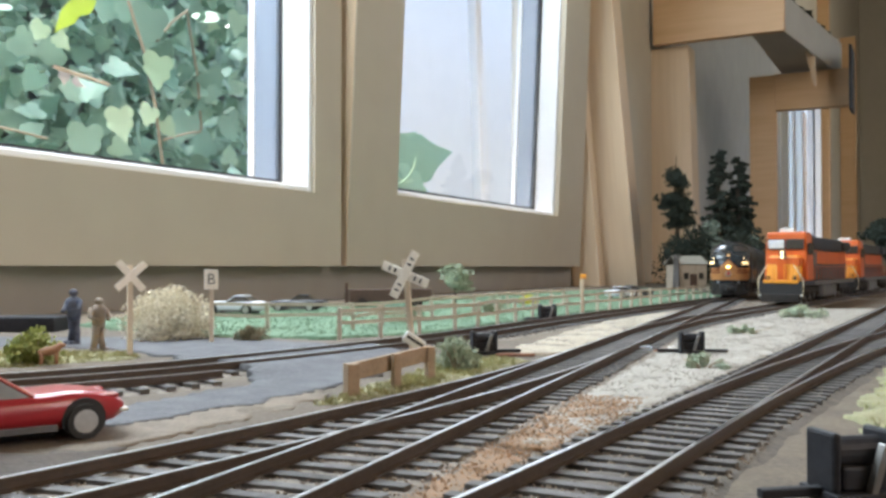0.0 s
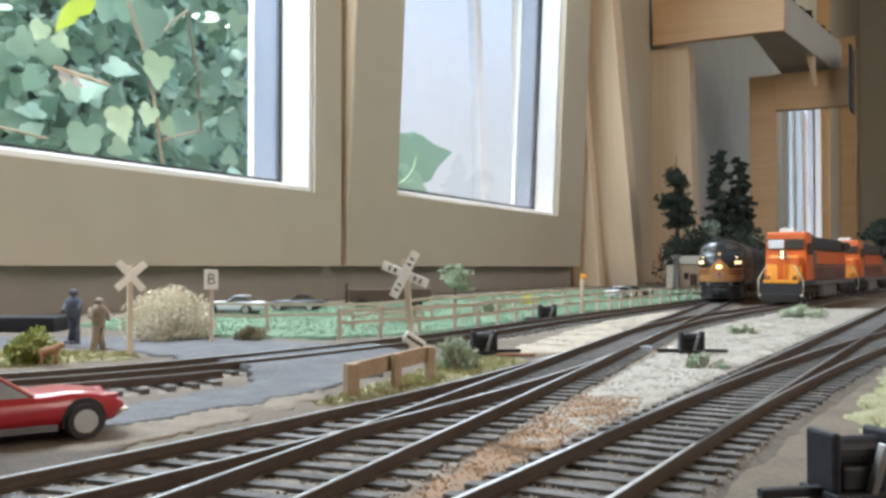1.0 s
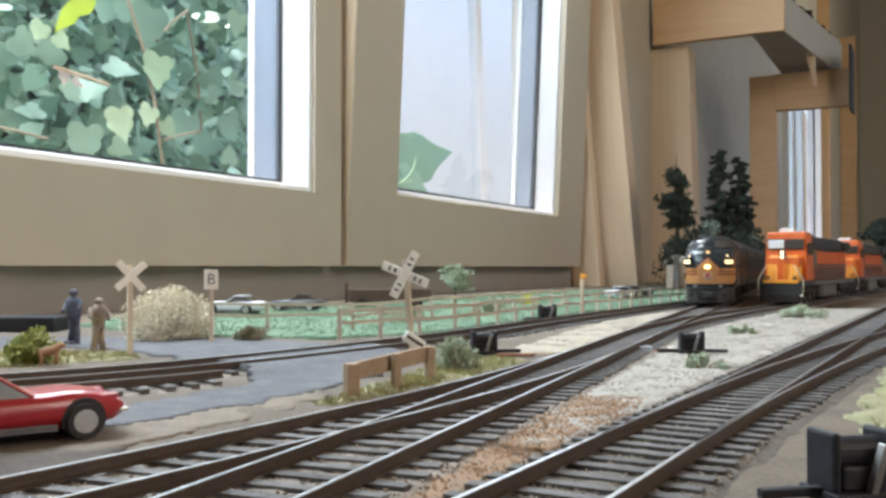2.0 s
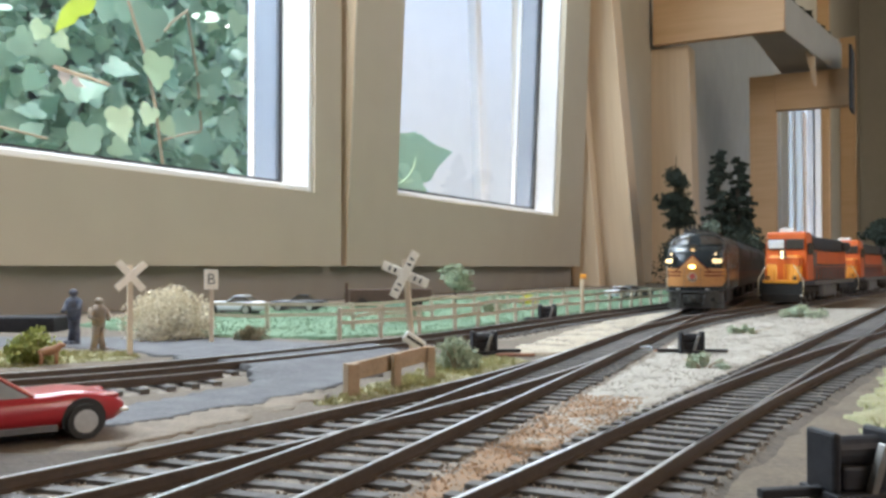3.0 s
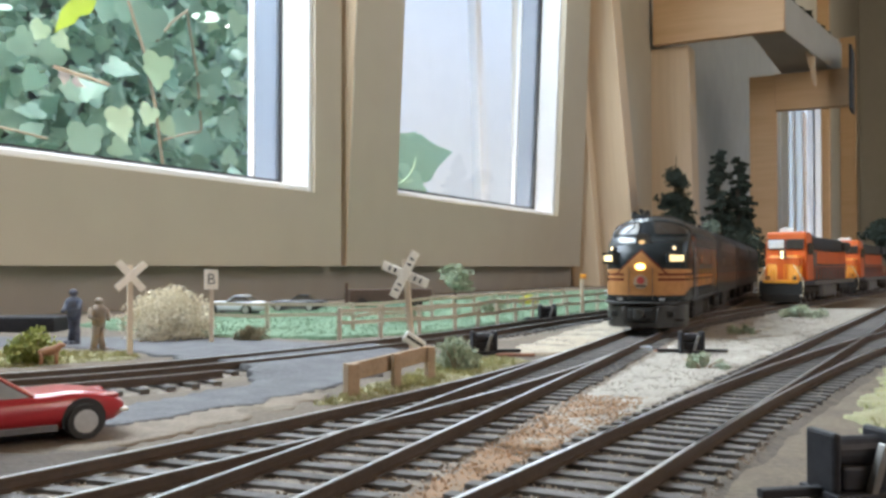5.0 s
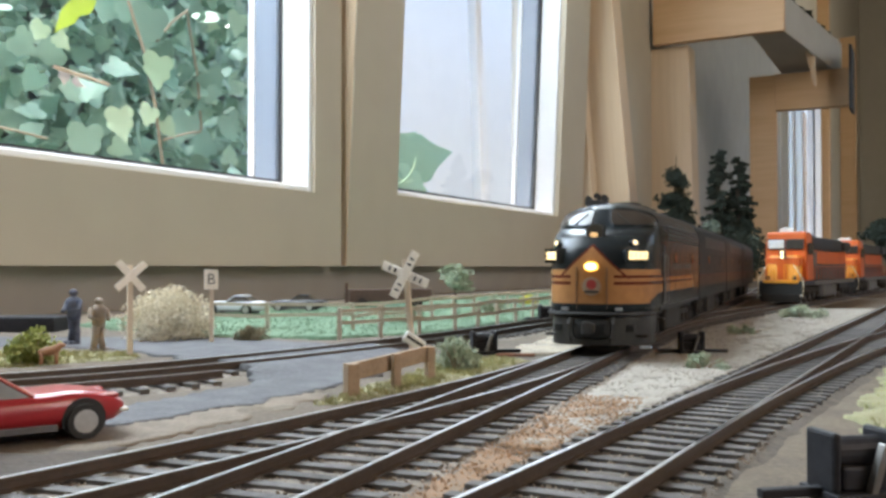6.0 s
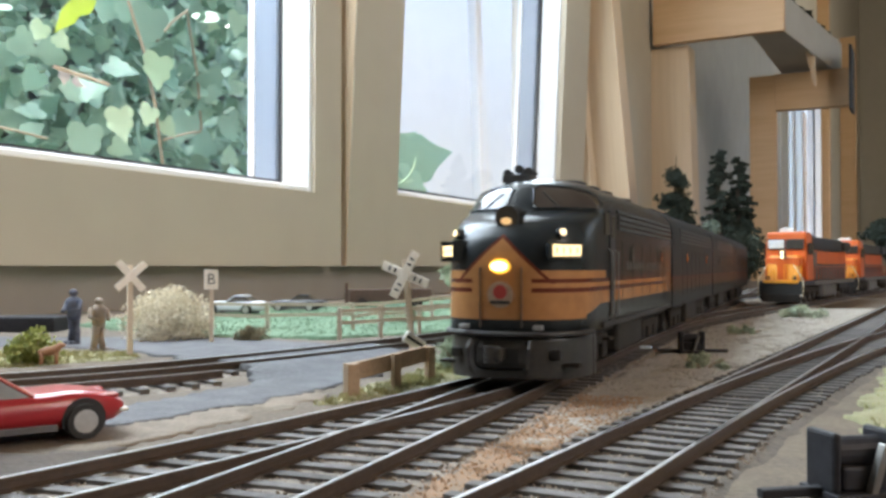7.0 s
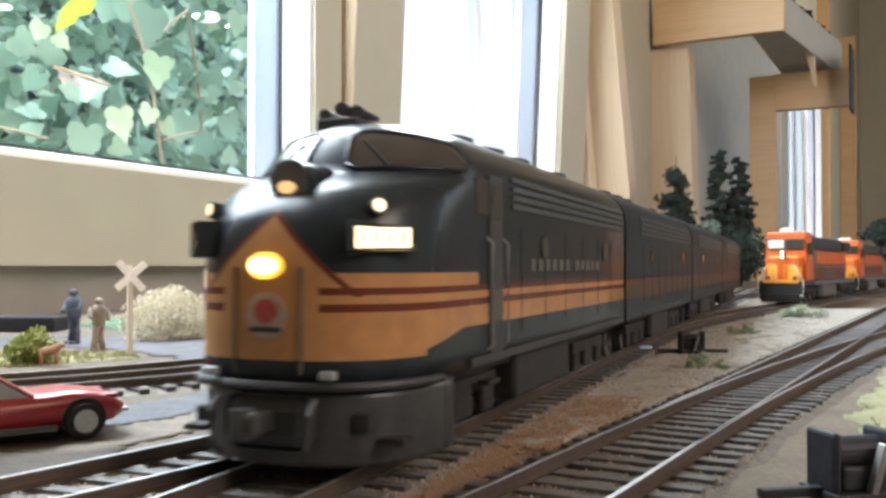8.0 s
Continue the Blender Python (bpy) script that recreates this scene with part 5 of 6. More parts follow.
def bush(label, x, y, w, h, material, seed, size=0.9, blobs=9, count=170, z=GROUND):
    rnd = random.Random(seed)
    b = thing("bush", pose(x, y, z), label, "bush")
    bm = bmesh.new()
    for _ in range(blobs):
        a, r = rnd.uniform(0, 6.28), rnd.uniform(0, 0.34) * w
        zz = h * (0.14 + rnd.uniform(0.1, 0.5) * (1 - (r / (0.4 * w)) ** 2))
        clump(bm, (math.cos(a) * r, math.sin(a) * r, zz), min(w, h * 1.5) * rnd.uniform(0.18, 0.30), count, size * MM, rnd)
    part("crown", bm, material, b)
    bm = bmesh.new()
    for _ in range(5):
        a = rnd.uniform(0, 6.28)
        tube(bm, [(0, 0, -1 * MM), (math.cos(a) * 0.12 * w, math.sin(a) * 0.12 * w, h * 0.3), (math.cos(a) * 0.3 * w, math.sin(a) * 0.3 * w, h * 0.6)], [0.5 * MM, 0.35 * MM, 0.15 * MM], 5)
    part("stems", bm, stem_mat, b)
    return b


cream_lichen = mat("cream_lichen", (0.90, 0.86, 0.74), (0.50, 0.42, 0.26), 120, 0.9, 0.3, random_mix=0.6)
olive_foam = mat("olive_foam", (0.22, 0.28, 0.07), (0.36, 0.36, 0.12), 120, 0.9, 0.3, random_mix=0.6)
sage_foam = mat("sage_green_foam", (0.32, 0.40, 0.28), (0.46, 0.50, 0.38), 120, 0.9, 0.3, random_mix=0.6)
brown_foam = mat("brown_weeds", (0.30, 0.27, 0.18), (0.20, 0.17, 0.10), 120, 0.9, 0.3, random_mix=0.6)
yellow_foam = mat("yellow_flowers", (0.70, 0.62, 0.05), (0.45, 0.45, 0.08), 120, 0.9, 0.3, random_mix=0.6)
bush("cream lichen bush beside the road", -0.124, 0.412, 0.046, 0.026, cream_lichen, 11, 0.62, 16, 620)
bush("olive green bush beside the back track", -0.136, 0.305, 0.020, 0.016, olive_foam, 12, 0.7, 9, 200)
bush("sage green bush behind the wooden barrier", 0.004, 0.285, 0.015, 0.013, sage_foam, 13, 0.6, 9, 160)
bush("low brown weeds along the pasture", -0.084, 0.402, 0.020, 0.008, brown_foam, 14, 0.6, 7, 120)
bush("low brown weeds between the tracks", 0.083, 0.290, 0.022, 0.0055, sage_foam, 15, 0.5, 6, 110)
bush("sage green weeds between the tracks", 0.228, 0.580, 0.052, 0.009, sage_foam, 16, 0.7, 14, 110)
bush("low brown weeds between the tracks", 0.148, 0.44, 0.032, 0.0055, sage_foam, 17, 0.6, 6, 110)
bush("yellow flowering bush in the pasture", 0.072, 0.77, 0.022, 0.012, yellow_foam, 18, 0.9, 6, 120)
bush("sage green bush along the fence", 0.035, 0.62, 0.030, 0.014, sage_foam, 19, 0.9, 7, 120)
bush("sage green bush along the fence", -0.02, 0.52, 0.022, 0.012, sage_foam, 20, 0.8, 7, 120)


bark_mat = mat("dark_bark", (0.075, 0.052, 0.038), (0.04, 0.03, 0.022), 80, 0.9, 0.3)


def tree(label, x, y, h, kind, material, seed, spread):
    rnd = random.Random(seed)
    t = thing("tree", pose(x, y, GROUND), label, "tree")
    bm = tube(bmesh.new(), [(0, 0, -1 * MM), (0.01 * h, 0, h * 0.35), (-0.01 * h, 0.01 * h, h * 0.7), (0, 0, h * 0.97)], [h * 0.022, h * 0.017, h * 0.010, h * 0.003], 8)
    crown = bmesh.new()
    small = h < 0.06
    n = 90 if kind == "conifer" else 46
    lobes = [(rnd.uniform(0, 6.28), rnd.uniform(0.45, 0.95), rnd.uniform(0.55, 1.0)) for _ in range(7)]
    for i in range(n):
        a = rnd.uniform(0, 6.28)
        if kind == "conifer":
            z = h * (0.16 + 0.80 * i / n)
            r = spread * (1.08 - z / h) ** 0.8 * rnd.uniform(0.45, 1.2) + 0.002
        else:
            la, lz, lr = lobes[i % 7]
            a = la + rnd.gauss(0, 0.5)
            z = h * min(0.97, lz + rnd.gauss(0, 0.035))
            r = spread * lr * rnd.uniform(0.2, 1.0) * (1.15 - 0.45 * lz)
        e = Vector((math.cos(a) * r, math.sin(a) * r, z - (0.25 * r if kind == "conifer" else 0)))
        tube(bm, [(0, 0, z - 0.03 * h), (e.x * 0.6, e.y * 0.6, z - 0.01 * h), e], [h * 0.004, h * 0.003, h * 0.001], 5)
        if kind == "conifer":
            for f in (0.35, 0.7, 1.0):
                clump(crown, (e.x * f, e.y * f, z - 0.25 * r * f), spread * (0.20 * (1.1 - z / h) + 0.05), 34, 0.0024, rnd, 0.55)
        else:
            for f in (0.6, 1.0):
                clump(crown, (e.x * f + rnd.gauss(0, 0.06) * spread, e.y * f, z + rnd.gauss(0, 0.05) * spread), spread * rnd.uniform(0.16, 0.34), 30 if small else 60, 0.0009 if small else 0.0024, rnd, 0.6)
    part("trunk", bm, bark_mat, t)
    part("crown", crown, material, t)
    return t


dark_conifer = mat("dark_conifer_foliage", (0.012, 0.020, 0.015), (0.030, 0.040, 0.028), 60, 0.95, 0.3, random_mix=0.6)
grey_foliage = mat("grey_green_foliage", (0.13, 0.17, 0.14), (0.22, 0.26, 0.21), 60, 0.95, 0.3, random_mix=0.6)
tree("dark bushy model pine with a bare trunk", 0.386, 1.50, 0.222, "pine", dark_conifer, 31, 0.044)
tree("tall dark model fir against the wall", 0.456, 1.50, 0.236, "conifer", dark_conifer, 32, 0.040)
tree("dark model fir against the wall", 0.496, 1.52, 0.226, "conifer", dark_conifer, 33, 0.042)
tree("dark round model tree beyond the orange train", 0.625, 1.28, 0.098, "pine", dark_conifer, 35, 0.040)
tree("small sage green model tree in the pasture", 0.008, 0.60, 0.034, "pine", sage_foam, 36, 0.012)
bush("grey-green bush among the firs", 0.428, 1.46, 0.060, 0.15, grey_foliage, 37, 2.4, 12, 150)
bush("grey-green bush among the firs", 0.494, 1.48, 0.060, 0.14, grey_foliage, 38, 2.4, 12, 150)
bush("dark bush at the foot of the firs", 0.395, 1.45, 0.105, 0.15, dark_conifer, 39, 2.4, 22, 200)
bush("dark bush at the foot of the firs", 0.47, 1.45, 0.11, 0.12, dark_conifer, 41, 2.4, 22, 200)

# fences
fence_mat = mat("weathered_grey_wood", (0.50, 0.44, 0.35), (0.40, 0.34, 0.26), 150, 0.8, 0.3, stretch=(1, 1, 0.2))


def fence(path, spacing, label, h=15.0):
    f = thing("fence", Matrix(), label, "fence")
    rnd = random.Random(3)
    pts = [Vector(p) for p in path]
    posts = []
    for a, b in zip(pts, pts[1:]):
        n = max(1, round((b - a).length / spacing))
        posts += [a.lerp(b, i / n) for i in range(n)]
    posts.append(pts[-1])
    for p in posts:
        m = pose(p.x, p.y, GROUND - 1 * MM, rnd.uniform(-3, 3), rnd.uniform(-3, 3), rnd.uniform(-10, 10))
        part("fence_post", boxed(-0.9 * MM, 0.9 * MM, -0.9 * MM, 0.9 * MM, 0, h * MM + rnd.uniform(0, 1) * MM, 0.15 * MM), fence_mat, f, m=m)
    for a, b in zip(posts, posts[1:]):
        d = b - a
        ang = math.degrees(math.atan2(d.y, d.x))
        for z in (h * 0.52, h * 0.88):
            part("fence_rail", boxed(-0.5 * MM, d.length + 0.5 * MM, -1.6 * MM, -0.9 * MM, -0.8 * MM, 0.8 * MM), fence_mat, f, m=pose(a.x, a.y, GROUND + z * MM + rnd.uniform(-0.4, 0.4) * MM, 0, rnd.uniform(-1.5, 1.5), ang))


fence([(-0.046, 0.404), (0.006, 0.455), (0.055, 0.56), (0.112, 0.66), (0.162, 0.745), (0.285, 0.955)], 0.026, "weathered wooden pasture fence along the back track")
fence([(-0.128, 0.475), (-0.09, 0.468), (-0.046, 0.465), (0.02, 0.60), (0.10, 0.76)], 0.030, "weathered wooden fence across the pasture")

black_iron = mat("black_plastic_switch", (0.014, 0.014, 0.017), (0.025, 0.025, 0.03), 120, 0.55, 0.1, spec=0.25)
# crossing signs
sign_white = mat("aged_white_sign", (0.88, 0.84, 0.76), (0.78, 0.72, 0.62), 150, 0.7, 0.1)
sign_wood = mat("cream_wooden_post", (0.66, 0.56, 0.43), (0.56, 0.46, 0.34), 150, 0.7, 0.2)


def letters(parent, text, size, m, material):
    cu = bpy.data.curves.new("lettering", "FONT")
    cu.body, cu.size, cu.align_x, cu.align_y, cu.extrude = text, size, "CENTER", "CENTER", 0.00002
    ob = new("lettering", cu)
    cu.materials.append(material)
    ob.parent = parent
    ob.matrix_basis = m
    return ob


def crossbuck(x, y, h, arm, wide, turn, tilt, label, text=False, angles=(48, -42)):
    c = thing("crossing_sign", pose(x, y, GROUND, 0, tilt, turn), label, "crossing sign", "railway crossing signs")
    part("post", boxed(-0.95 * MM, 0.95 * MM, -0.95 * MM, 0.95 * MM, -1 * MM, h, 0.15 * MM), sign_wood, c)
    for k, a in enumerate(angles):
        m = pose(0, (-1.3 - 0.7 * k) * MM, h - 0.30 * arm, 0, a)
        b = part("sign_arm", boxed(-arm / 2, arm / 2, -0.35 * MM, 0.35 * MM, -wide / 2, wide / 2, 0.1 * MM), sign_white, c, m=m)
        if text:
            for s in (-0.34, -0.22, 0.22, 0.34):
                part("letter_bar", boxed(s * arm - 0.3 * MM, s * arm + 0.3 * MM, -0.45 * MM, -0.34 * MM, -wide * 0.26, wide * 0.26), ink, b)
    return c


crossbuck(-0.115, 0.334, 0.0335, 0.0138, 0.0026, 30, 0, "white crossbuck sign on a cream post, seen from behind")
crossbuck(-0.0105, 0.322, 0.0355, 0.0180, 0.0032, -16, -5, "white crossbuck sign with dark lettering on a leaning post", True, (27, -57))
s = thing("whistle_sign", pose(-0.100, 0.393, GROUND, 0, 0, 5), "small white lettered board on a cream post", "sign")
part("post", boxed(-0.8 * MM, 0.8 * MM, -0.8 * MM, 0.8 * MM, -1 * MM, 30 * MM, 0.1 * MM), sign_wood, s)
b = part("board", boxed(-3.0 * MM, 3.0 * MM, -1.5 * MM, -0.9 * MM, 23.0 * MM, 31.5 * MM, 0.3 * MM), sign_white, s)
letters(b, "B", 6.5 * MM, pose(0, -1.56 * MM, 27.2 * MM, 90), mat("grey_green_lettering", (0.16, 0.17, 0.14), None, 80, 0.7))
s = thing("marker_post", pose(0.0955, 0.624, GROUND), "slim cream marker post with an orange top", "post")
part("post", boxed(-1.1 * MM, 1.1 * MM, -1.1 * MM, 1.1 * MM, -1 * MM, 25 * MM, 0.2 * MM), sign_wood, s)
part("cap", boxed(-1.3 * MM, 2.8 * MM, -1.3 * MM, 1.3 * MM, 24.5 * MM, 28 * MM, 0.4 * MM), yellow_orange, s, "orange cap")

lab = "low black box standing against the backing board"
tagged(part("black_box", boxed(-0.30, -0.195, 0.455, 0.475, GROUND - 1 * MM, 0.004, 1 * MM), black_iron, None, lab, pose(0, 0, 0)), lab, "box")
s = thing("signal_post", pose(-0.228, 0.44, GROUND), "thin dark signal post", "post")
part("post", boxed(-0.8 * MM, 0.8 * MM, -0.8 * MM, 0.8 * MM, -1 * MM, 18 * MM), black_iron, s)
part("head", boxed(-1.4 * MM, 1.4 * MM, -1.4 * MM, 1.2 * MM, 14 * MM, 18.4 * MM, 0.3 * MM), black_iron, s)

# wooden barrier
barrier_wood = mat("brown_barrier_wood", (0.36, 0.25, 0.16), (0.26, 0.18, 0.11), 150, 0.8, 0.3)
b = thing("wooden_barrier", Matrix(), "low brown wooden barrier beside the road", "barrier")
for x, y, h, w in ((-0.0228, 0.227, 8.6, 1.6), (-0.0125, 0.243, 9.6, 1.1), (-0.0038, 0.262, 9.8, 1.2)):
    part("post", boxed(-w * MM, w * MM, -w * MM, w * MM, -1 * MM, h * MM, 0.2 * MM), barrier_wood, b, m=pose(x, y, GROUND, 0, 0, 30))
ang = math.degrees(math.atan2(0.035, 0.019))
part("board", boxed(0, 0.0405, -0.6 * MM, 0.6 * MM, -2.2 * MM, 2.2 * MM, 0.2 * MM), barrier_wood, b, m=pose(-0.0232, 0.2285, GROUND + 6.3 * MM, 0, -2, ang))
g = thing("barrier_arm", pose(-0.0085, 0.270, GROUND + 10.6 * MM, 0, 33, 20), "white and black striped stub of a barrier arm", "barrier arm")
part("arm", boxed(-3.6 * MM, 3.6 * MM, -0.9 * MM, 0.9 * MM, -1.7 * MM, 1.7 * MM, 0.7 * MM), white_paint, g)
part("stripe", boxed(-3.0 * MM, 3.0 * MM, -1.0 * MM, -0.85 * MM, -0.4 * MM, 0.4 * MM), ink, g)

# switch machines


def switch_machine(x, y, turn, k, label):
    t = thing("switch_machine", pose(x, y, GROUND + 0.6 * MM, 0, 0, turn) @ Matrix.Scale(k, 4), label, "switch machine", "switch machines")
    bm = boxed(-5 * MM, 5 * MM, -4 * MM, 4 * MM, 0, 1.2 * MM, 0.2 * MM)
    part("base", bm, black_iron, t)
    bm = boxed(-3.2 * MM, 3.2 * MM, -2.6 * MM, 2.6 * MM, 1.2 * MM, 4.4 * MM, 0.5 * MM)
    part("coil_box", bm, black_iron, t)
    for sd in (-1, 1):
        part("end_plate", boxed((sd * 4.1 - 0.6) * MM, (sd * 4.1 + 0.6) * MM, -3.0 * MM, 3.0 * MM, 1.0 * MM, 8.6 * MM, 0.5 * MM), black_iron, t)
    part("drum", cyl(bmesh.new(), 2.1 * MM, 7 * MM, pose(-3.5 * MM, 0, 5.6 * MM, 0, 90), 18), black_iron, t)
    part("lever", boxed(-0.5 * MM, 0.5 * MM, -3.9 * MM, -2.5 * MM, 1.0 * MM, 7.5 * MM, 0.2 * MM, m=pose(0, 0, 0, 0, 18)), steel, t)
    part("throw_bar", boxed(4 * MM, 14 * MM, -0.8 * MM, 0.8 * MM, 0.4 * MM, 1.6 * MM, 0.2 * MM), black_iron, t)
    part("throw_bar", boxed(-13 * MM, -4 * MM, -0.8 * MM, 0.8 * MM, 0.4 * MM, 1.6 * MM, 0.2 * MM), black_iron, t)
    return t


switch_machine(0.0150, 0.336, 10, 1.0, "black switch machine beside the main track")
switch_machine(0.0630, 0.550, 12, 1.1, "black switch machine beside the back track")
switch_machine(0.0925, 0.339, -4, 0.95, "black switch machine on pale gravel between the tracks")
switch_machine(0.0572, 0.1275, 12, 1.1, "large black switch machine beside the yard track")

block_blue = mat("pale_blue_plastic", (0.55, 0.64, 0.72), (0.48, 0.56, 0.64), 150, 0.5)
lab = "pale blue switch rod block beside the main track"
tagged(part("rod_block", boxed(-2.8 * MM, 2.8 * MM, -1.6 * MM, 1.6 * MM, 0, 1.4 * MM, 0.3 * MM), block_blue, None, lab, pose(0.0775, 0.352, -2.9 * MM, 0, 0, 5)), lab, "switch rod")
rod_rust = mat("rusty_rod", (0.30, 0.13, 0.07), (0.22, 0.10, 0.06), 200, 0.8, 0.2)
lab = "rusty switch rod lying on the gravel"
for x, y, a in ((0.0795, 0.343, -3), (0.019, 0.328, -4)):
    tagged(part("switch_rod", tube(bmesh.new(), [(0, 0, 0), (7 * MM, 0, 0.1 * MM), (14 * MM, 0, 0)], 0.6 * MM, 8), rod_rust, None, lab, pose(x, y, GROUND + 0.9 * MM, 0, 0, a)), lab, "switch rod", "switch rods")

# figures and dog
cloth_blue = mat("navy_figure_paint", (0.020, 0.028, 0.06), (0.13, 0.14, 0.18), 420, 0.7)
cloth_tan = mat("tan_figure_paint", (0.32, 0.20, 0.11), (0.26, 0.25, 0.24), 250, 0.7)


def figure(x, y, h, turn, stride, material, label):
    """A plain standing model figure, one mesh."""
    bm = bmesh.new()
    k = h / 20.0
    for sd in (-1, 1):
        tube(bm, [(sd * (1.0 + stride) * k * MM, 0, 0), (sd * 0.9 * k * MM, 0.3 * MM, 4.5 * k * MM), (sd * 0.8 * k * MM, 0, 9.6 * k * MM)], [1.0 * k * MM, 1.1 * k * MM, 1.4 * k * MM], 8)
        box(bm, (sd * (1.0 + stride) - 0.8) * k * MM, (sd * (1.0 + stride) + 0.8) * k * MM, -2.0 * k * MM, 1.0 * k * MM, 0, 1.0 * k * MM, 0.2 * MM)
        tube(bm, [(sd * 2.2 * k * MM, 0, 16 * k * MM), (sd * 3.2 * k * MM, -0.6 * k * MM, 12.6 * k * MM), (sd * 1.6 * k * MM, -2.6 * k * MM, 11.8 * k * MM)], [0.9 * k * MM, 0.8 * k * MM, 0.6 * k * MM], 7)
    tube(bm, [(0, 0, 9 * k * MM), (0, 0, 12 * k * MM), (0, 0, 15.4 * k * MM), (0, 0, 16.8 * k * MM), (0, 0, 17.4 * k * MM)], [1.9 * k * MM, 2.0 * k * MM, 2.5 * k * MM, 1.6 * k * MM, 0.7 * k * MM], 12)
    bmesh.ops.create_icosphere(bm, subdivisions=2, radius=1.35 * k * MM, matrix=Matrix.Translation((0, -0.2 * MM, 18.7 * k * MM)))
    return tagged(part("figurine", bm, material, None, label, pose(x, y, GROUND + 1.0 * MM, 0, 0, turn) @ Matrix.Diagonal((1.25, 1.25, 1, 1)), True), label, "figurine", "figurines by the road")


figure(-0.153, 0.377, 22.5, -30, 0.2, cloth_blue, "painted dark blue model figurine standing by the road")
figure(-0.131, 0.346, 20.0, 50, 0.7, cloth_tan, "painted tan model figurine standing by the road")
bm = tube(bmesh.new(), [(-3.4 * MM, 0, 3.6 * MM), (-1 * MM, 0, 4.0 * MM), (2 * MM, 0, 4.6 * MM), (3.6 * MM, 0, 6.2 * MM), (5.0 * MM, 0, 6.0 * MM)], [0.8 * MM, 1.5 * MM, 1.5 * MM, 1.0 * MM, 0.5 * MM], 8)
for x, y in ((-2.4, -0.8), (-2.4, 0.8), (2.2, -0.8), (2.2, 0.8)):
    tube(bm, [(x * MM, y * MM, 4 * MM), (x * MM, y * MM, 0)], 0.5 * MM, 6)
lab = "painted brown model dog standing on the turf"
tagged(part("dog_figurine", bm, mat("brown_dog_paint", (0.34, 0.17, 0.08), (0.25, 0.12, 0.06), 200, 0.7), None, lab, pose(-0.1285, 0.297, GROUND + 1 * MM, 0, 0, 10), True), lab, "figurine")

# cars
car_red = mat("glossy_red_paint", (0.36, 0.02, 0.026), (0.32, 0.018, 0.024), 40, 0.28, 0.0, coat=0.2)
tyre_mat = mat("black_tyre", (0.02, 0.02, 0.02), (0.03, 0.03, 0.03), 200, 0.8)
chrome = mat("grey_hubcap", (0.55, 0.54, 0.52), (0.45, 0.44, 0.42), 120, 0.3, metal=0.6)
# grey base colour stands in for pale reflections on the car's glass
car_glass = mat("reflection_grey_car_glass", (0.24, 0.25, 0.25), (0.18, 0.19, 0.19), 60, 0.15)
car_white = mat("white_car_paint", (0.70, 0.72, 0.76), (0.62, 0.64, 0.70), 40, 0.3)
car_black = mat("black_car_paint", (0.03, 0.03, 0.035), None, 40, 0.3)


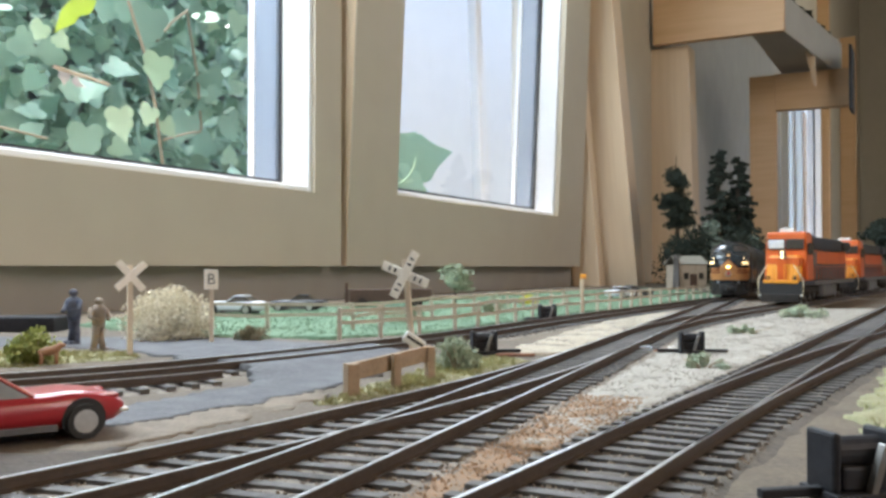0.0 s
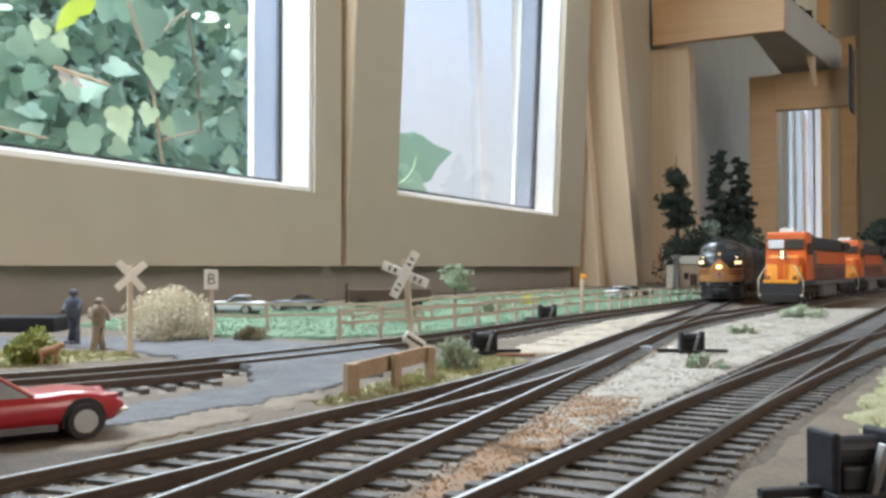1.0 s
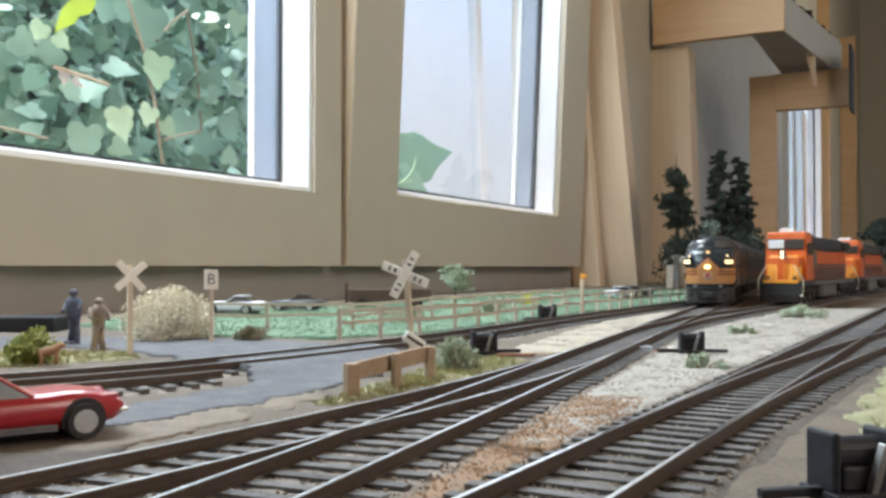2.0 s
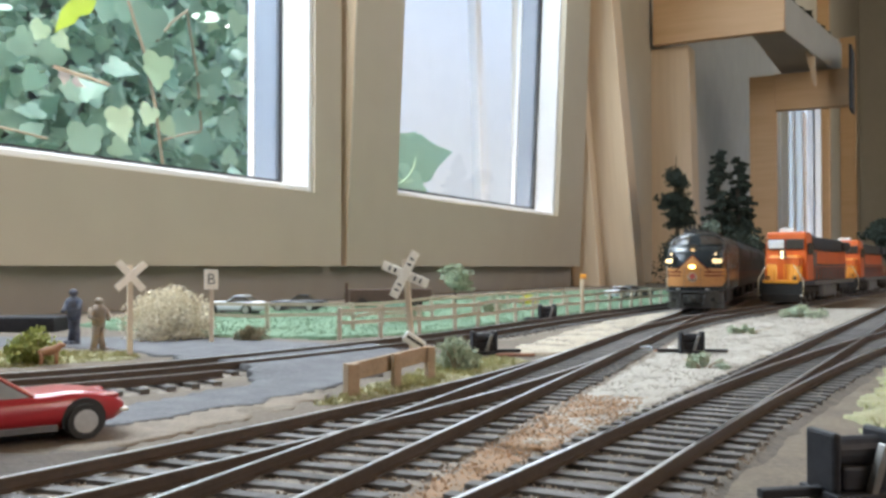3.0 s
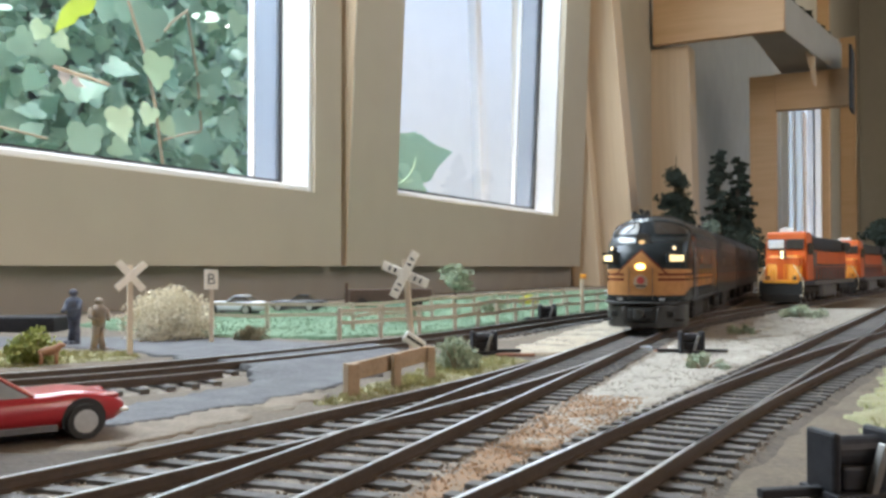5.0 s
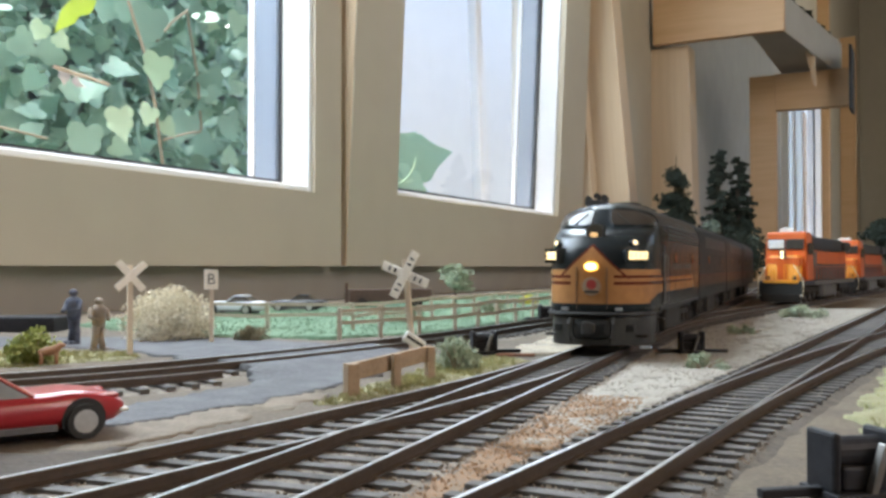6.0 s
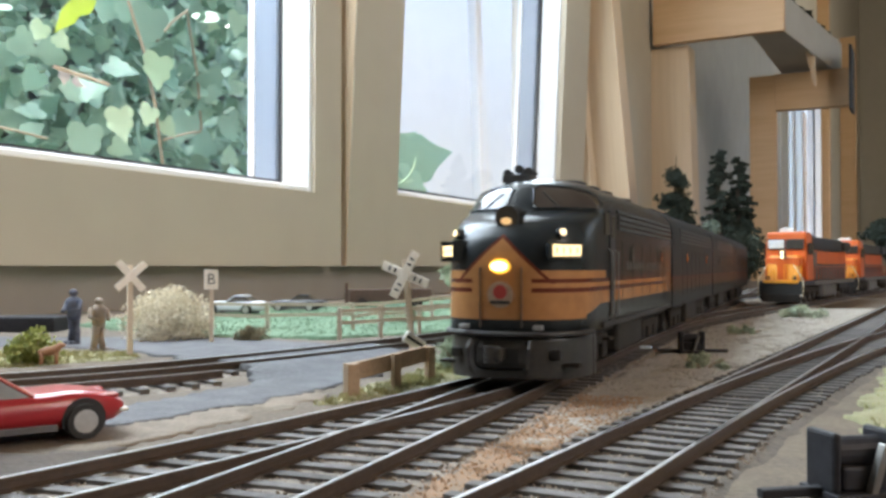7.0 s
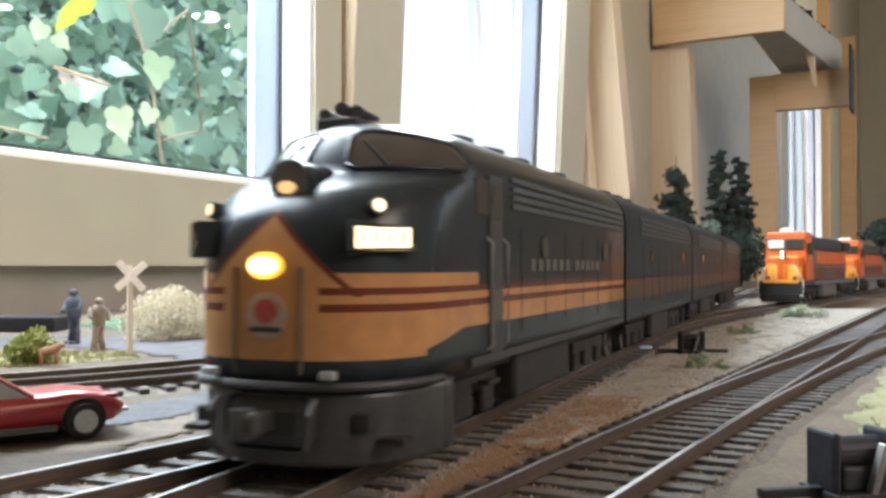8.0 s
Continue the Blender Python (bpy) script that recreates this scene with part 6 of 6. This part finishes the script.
def car(name, label, m, paint, k=1.0, sill=None, lamps=None):
    """A low coupe: local x forward, built in millimetres of a 51 mm long model."""
    c = thing(name, m @ Matrix.Scale(k, 4), label, "car")
    bm = bmesh.new()
    prof = ((-25.5, 5.0, 8.4, 8.0), (-24.5, 3.2, 9.4, 9.2), (-18, 2.4, 9.9, 10.0), (-8, 2.2, 9.7, 10.2), (0, 2.2, 9.4, 10.2), (8, 2.2, 9.6, 10.2), (14, 2.4, 9.9, 10.1), (19, 2.6, 9.4, 9.7), (23, 3.2, 8.4, 8.8), (25.2, 4.2, 7.2, 7.0), (25.8, 5.0, 6.2, 5.5))
    rings = []
    for x, z0, z1, w in prof:
        mid = (z0 + z1) / 2 + 0.4
        ring = [(w * 0.86, z0), (w, mid - 1.0), (w * 1.0, mid + 0.6), (w * 0.93, z1 - 0.6), (w * 0.80, z1), (w * 0.4, z1 + 0.25)]
        ring = ring + [(-y, z) for y, z in reversed(ring)]
        rings.append([bm.verts.new((x * MM, y * MM, z * MM)) for y, z in ring])
    for a, b in zip(rings, rings[1:]):
        for j in range(len(a)):
            bm.faces.new((a[j], a[(j + 1) % len(a)], b[(j + 1) % len(a)], b[j]))
    bm.faces.new(rings[0])
    bm.faces.new(rings[-1][::-1])
    bmesh.ops.recalc_face_normals(bm, faces=bm.faces)
    body = part("body", bm, paint, c, smooth=True)
    bm = bmesh.new()
    r0 = [bm.verts.new((x * MM, y * MM, z * MM)) for x, y, z in ((-17, 8.0, 9.6), (-17, -8.0, 9.6), (6, -8.4, 9.3), (6, 8.4, 9.3))]
    r1 = [bm.verts.new((x * MM, y * MM, z * MM)) for x, y, z in ((-10, 6.2, 14.2), (-10, -6.2, 14.2), (-1.5, -6.6, 14.4), (-1.5, 6.6, 14.4))]
    for j in range(4):
        bm.faces.new((r0[j], r0[(j + 1) % 4], r1[(j + 1) % 4], r1[j]))
    bm.faces.new(r1)
    bmesh.ops.recalc_face_normals(bm, faces=bm.faces)
    part("cabin_glass", bm, car_glass if paint is car_red else cab_glass, c)
    part("roof", boxed(-11 * MM, -1.0 * MM, -6.7 * MM, 6.7 * MM, 13.9 * MM, 14.9 * MM, 0.5 * MM), paint, c)
    for sd in (-1, 1):
        part("sill", boxed(-12 * MM, 10.5 * MM, (sd * 9.9 - 0.45) * MM, (sd * 9.9 + 0.45) * MM, 1.9 * MM, 3.4 * MM, 0.2 * MM), sill or silver, c, "pale grey sill strip")
        bm = tube(bmesh.new(), [(6 * MM, sd * 8.3 * MM, 9.4 * MM), (-1.4 * MM, sd * 6.7 * MM, 14.3 * MM)], 0.45 * MM, 6)
        part("windshield_pillar", bm, paint, c)
        part("headlamp_door", boxed(20 * MM, 24 * MM, (sd * 6.3 - 1.7) * MM, (sd * 6.3 + 1.7) * MM, 8.0 * MM, 8.9 * MM, 0.3 * MM, m=None), paint, c)
        part("bumper", boxed(24.2 * MM, 26.2 * MM, (sd * 5.6 - 2.4) * MM, (sd * 5.6 + 2.4) * MM, 4.6 * MM, 5.5 * MM, 0.3 * MM), chrome, c)
        for x in (-12.5, 16.0):
            m2 = pose(x * MM, (sd * 10.0 - 1.4) * MM, 3.7 * MM, -90)
            part("wheel_arch", cyl(bmesh.new(), 4.6 * MM, 2.5 * MM, pose(x * MM, (sd * 8.9 - 1.25) * MM, 4.1 * MM, -90), 24), tyre_mat, c)
            w = part("wheel", cyl(bmesh.new(), 3.75 * MM, 2.7 * MM, m2, 28), tyre_mat, c)
            part("hubcap", cyl(bmesh.new(), 2.55 * MM, 0.3 * MM, pose(x * MM, (sd * 11.45 - (0 if sd < 0 else 0.3) - 0.0) * MM, 3.7 * MM, -90), 24), chrome, w, "pale grey hubcap")
    return c


car("car", "glossy red model coupe standing on the road", pose(-0.0838, 0.1708, GROUND + 0.5 * MM, 0, 0, 36), car_red, 0.86)
car("car", "white and black model car parked beyond the fence", pose(-0.140, 0.615, GROUND + 1 * MM, 0, 0, 170), car_white, 0.85)
car("car", "black model car parked beyond the fence", pose(-0.105, 0.66, GROUND + 1 * MM, 0, 0, 175), car_black, 0.8)
car("car", "white model car parked beside the pasture", pose(0.178, 0.90, GROUND + 2 * MM, 0, 0, 40), car_white, 0.8)
car("car", "black model car parked beside the pasture", pose(0.196, 0.93, GROUND + 2 * MM, 0, 0, 25), car_black, 0.8)

# brown wagon and shed far back
wagon_brown = mat("dark_brown_wagon_paint", (0.09, 0.05, 0.035), (0.06, 0.035, 0.025), 80, 0.7, 0.2)
w = thing("flat_wagon", pose(-0.075, 0.715, GROUND + 1 * MM, 0, 0, 20), "dark brown model wagon behind the pasture", "wagon")
part("body", boxed(0, 0.068, -7 * MM, 7 * MM, 4 * MM, 14 * MM, 0.6 * MM), wagon_brown, w)
part("brake_post", boxed(-2 * MM, 0, -1 * MM, 1 * MM, 2 * MM, 19 * MM), wagon_brown, w)
for x in (10, 56):
    for y in (-6, 6):
        part("wheel", cyl(bmesh.new(), 4 * MM, 2 * MM, pose(x * MM, (y - 1) * MM, 3.4 * MM, -90), 16), truck_black, w)
h = thing("shed", pose(0.375, 1.40, GROUND, 0, 0, 20), "small grey weathered model shed with a pitched roof", "shed")
part("wall", boxed(-0.024, 0.024, -0.018, 0.018, 0, 0.036), fence_mat, h)
bm = bmesh.new()
for sd in (-1, 1):
    box(bm, -0.027, 0.027, 0, 0.024, 0, 0.0015, m=pose(0, 0, 0.049, -33 if sd > 0 else 33) @ (Matrix() if sd > 0 else pose(0, -0.024, 0)))
part("roof", bm, mat("grey_shingle", (0.30, 0.29, 0.25), (0.22, 0.21, 0.18), 150, 0.9, 0.4), h)
part("door", boxed(-0.006, 0.006, -0.0188, -0.018, 0, 0.022), wagon_brown, h)
for x in (-0.013, 0.014):
    part("window", boxed(x - 0.004, x + 0.004, -0.0187, -0.018, 0.014, 0.024), cab_glass, h)
s = thing("water_column", pose(0.352, 1.37, GROUND), "pale grey model water column beside the shed", "column")
part("column", cyl(bmesh.new(), 0.006, 0.05, pose(0, 0, 0), 12, 0.004), silver, s)
part("spout", boxed(-0.003, 0.003, -0.016, 0.004, 0.046, 0.051), silver, s)
# scenery on the shelf's upper deck
bm = bmesh.new()
rnd = random.Random(9)
for i in range(10):
    clump(bm, (2.2 + 0.042 * i, -0.264 - 0.0055 * i + rnd.uniform(0, 0.02), 0.575), 0.014, 70, 0.004, rnd, 0.6)
lab = "dark shrubs along the edge of the upper deck"
tagged(part("shrubs", bm, dark_conifer, None, lab, WALL @ pose(0, 0, 0)), lab, "shrubs", kind="stuff")


def motions():
    """The streamlined train rolls towards the camera at a steady speed; its wheels turn."""
    speed = 0.1004
    late = {7.5: 0.0002, 8.0: -0.0016}
    for k, unit in enumerate(train):
        lag = 0.0 if k == 0 else 0.1655 + (k - 1) * 0.172
        walk(unit, [(0.5 * i, TRACK @ pose(0.1345 + (8.0 - 0.5 * i) * speed + late.get(0.5 * i, 0.0) + lag, 0, 0)) for i in range(17)])
    for w, x in wheel_list:
        rows = []
        for i in range(121):
            t = 8.0 * i / 120
            rows.append((t, pose(x * MM, 0, 5.85 * MM, 0, -math.degrees(t * speed / 5.8e-3), 0)))
        walk(w, rows)


motions()
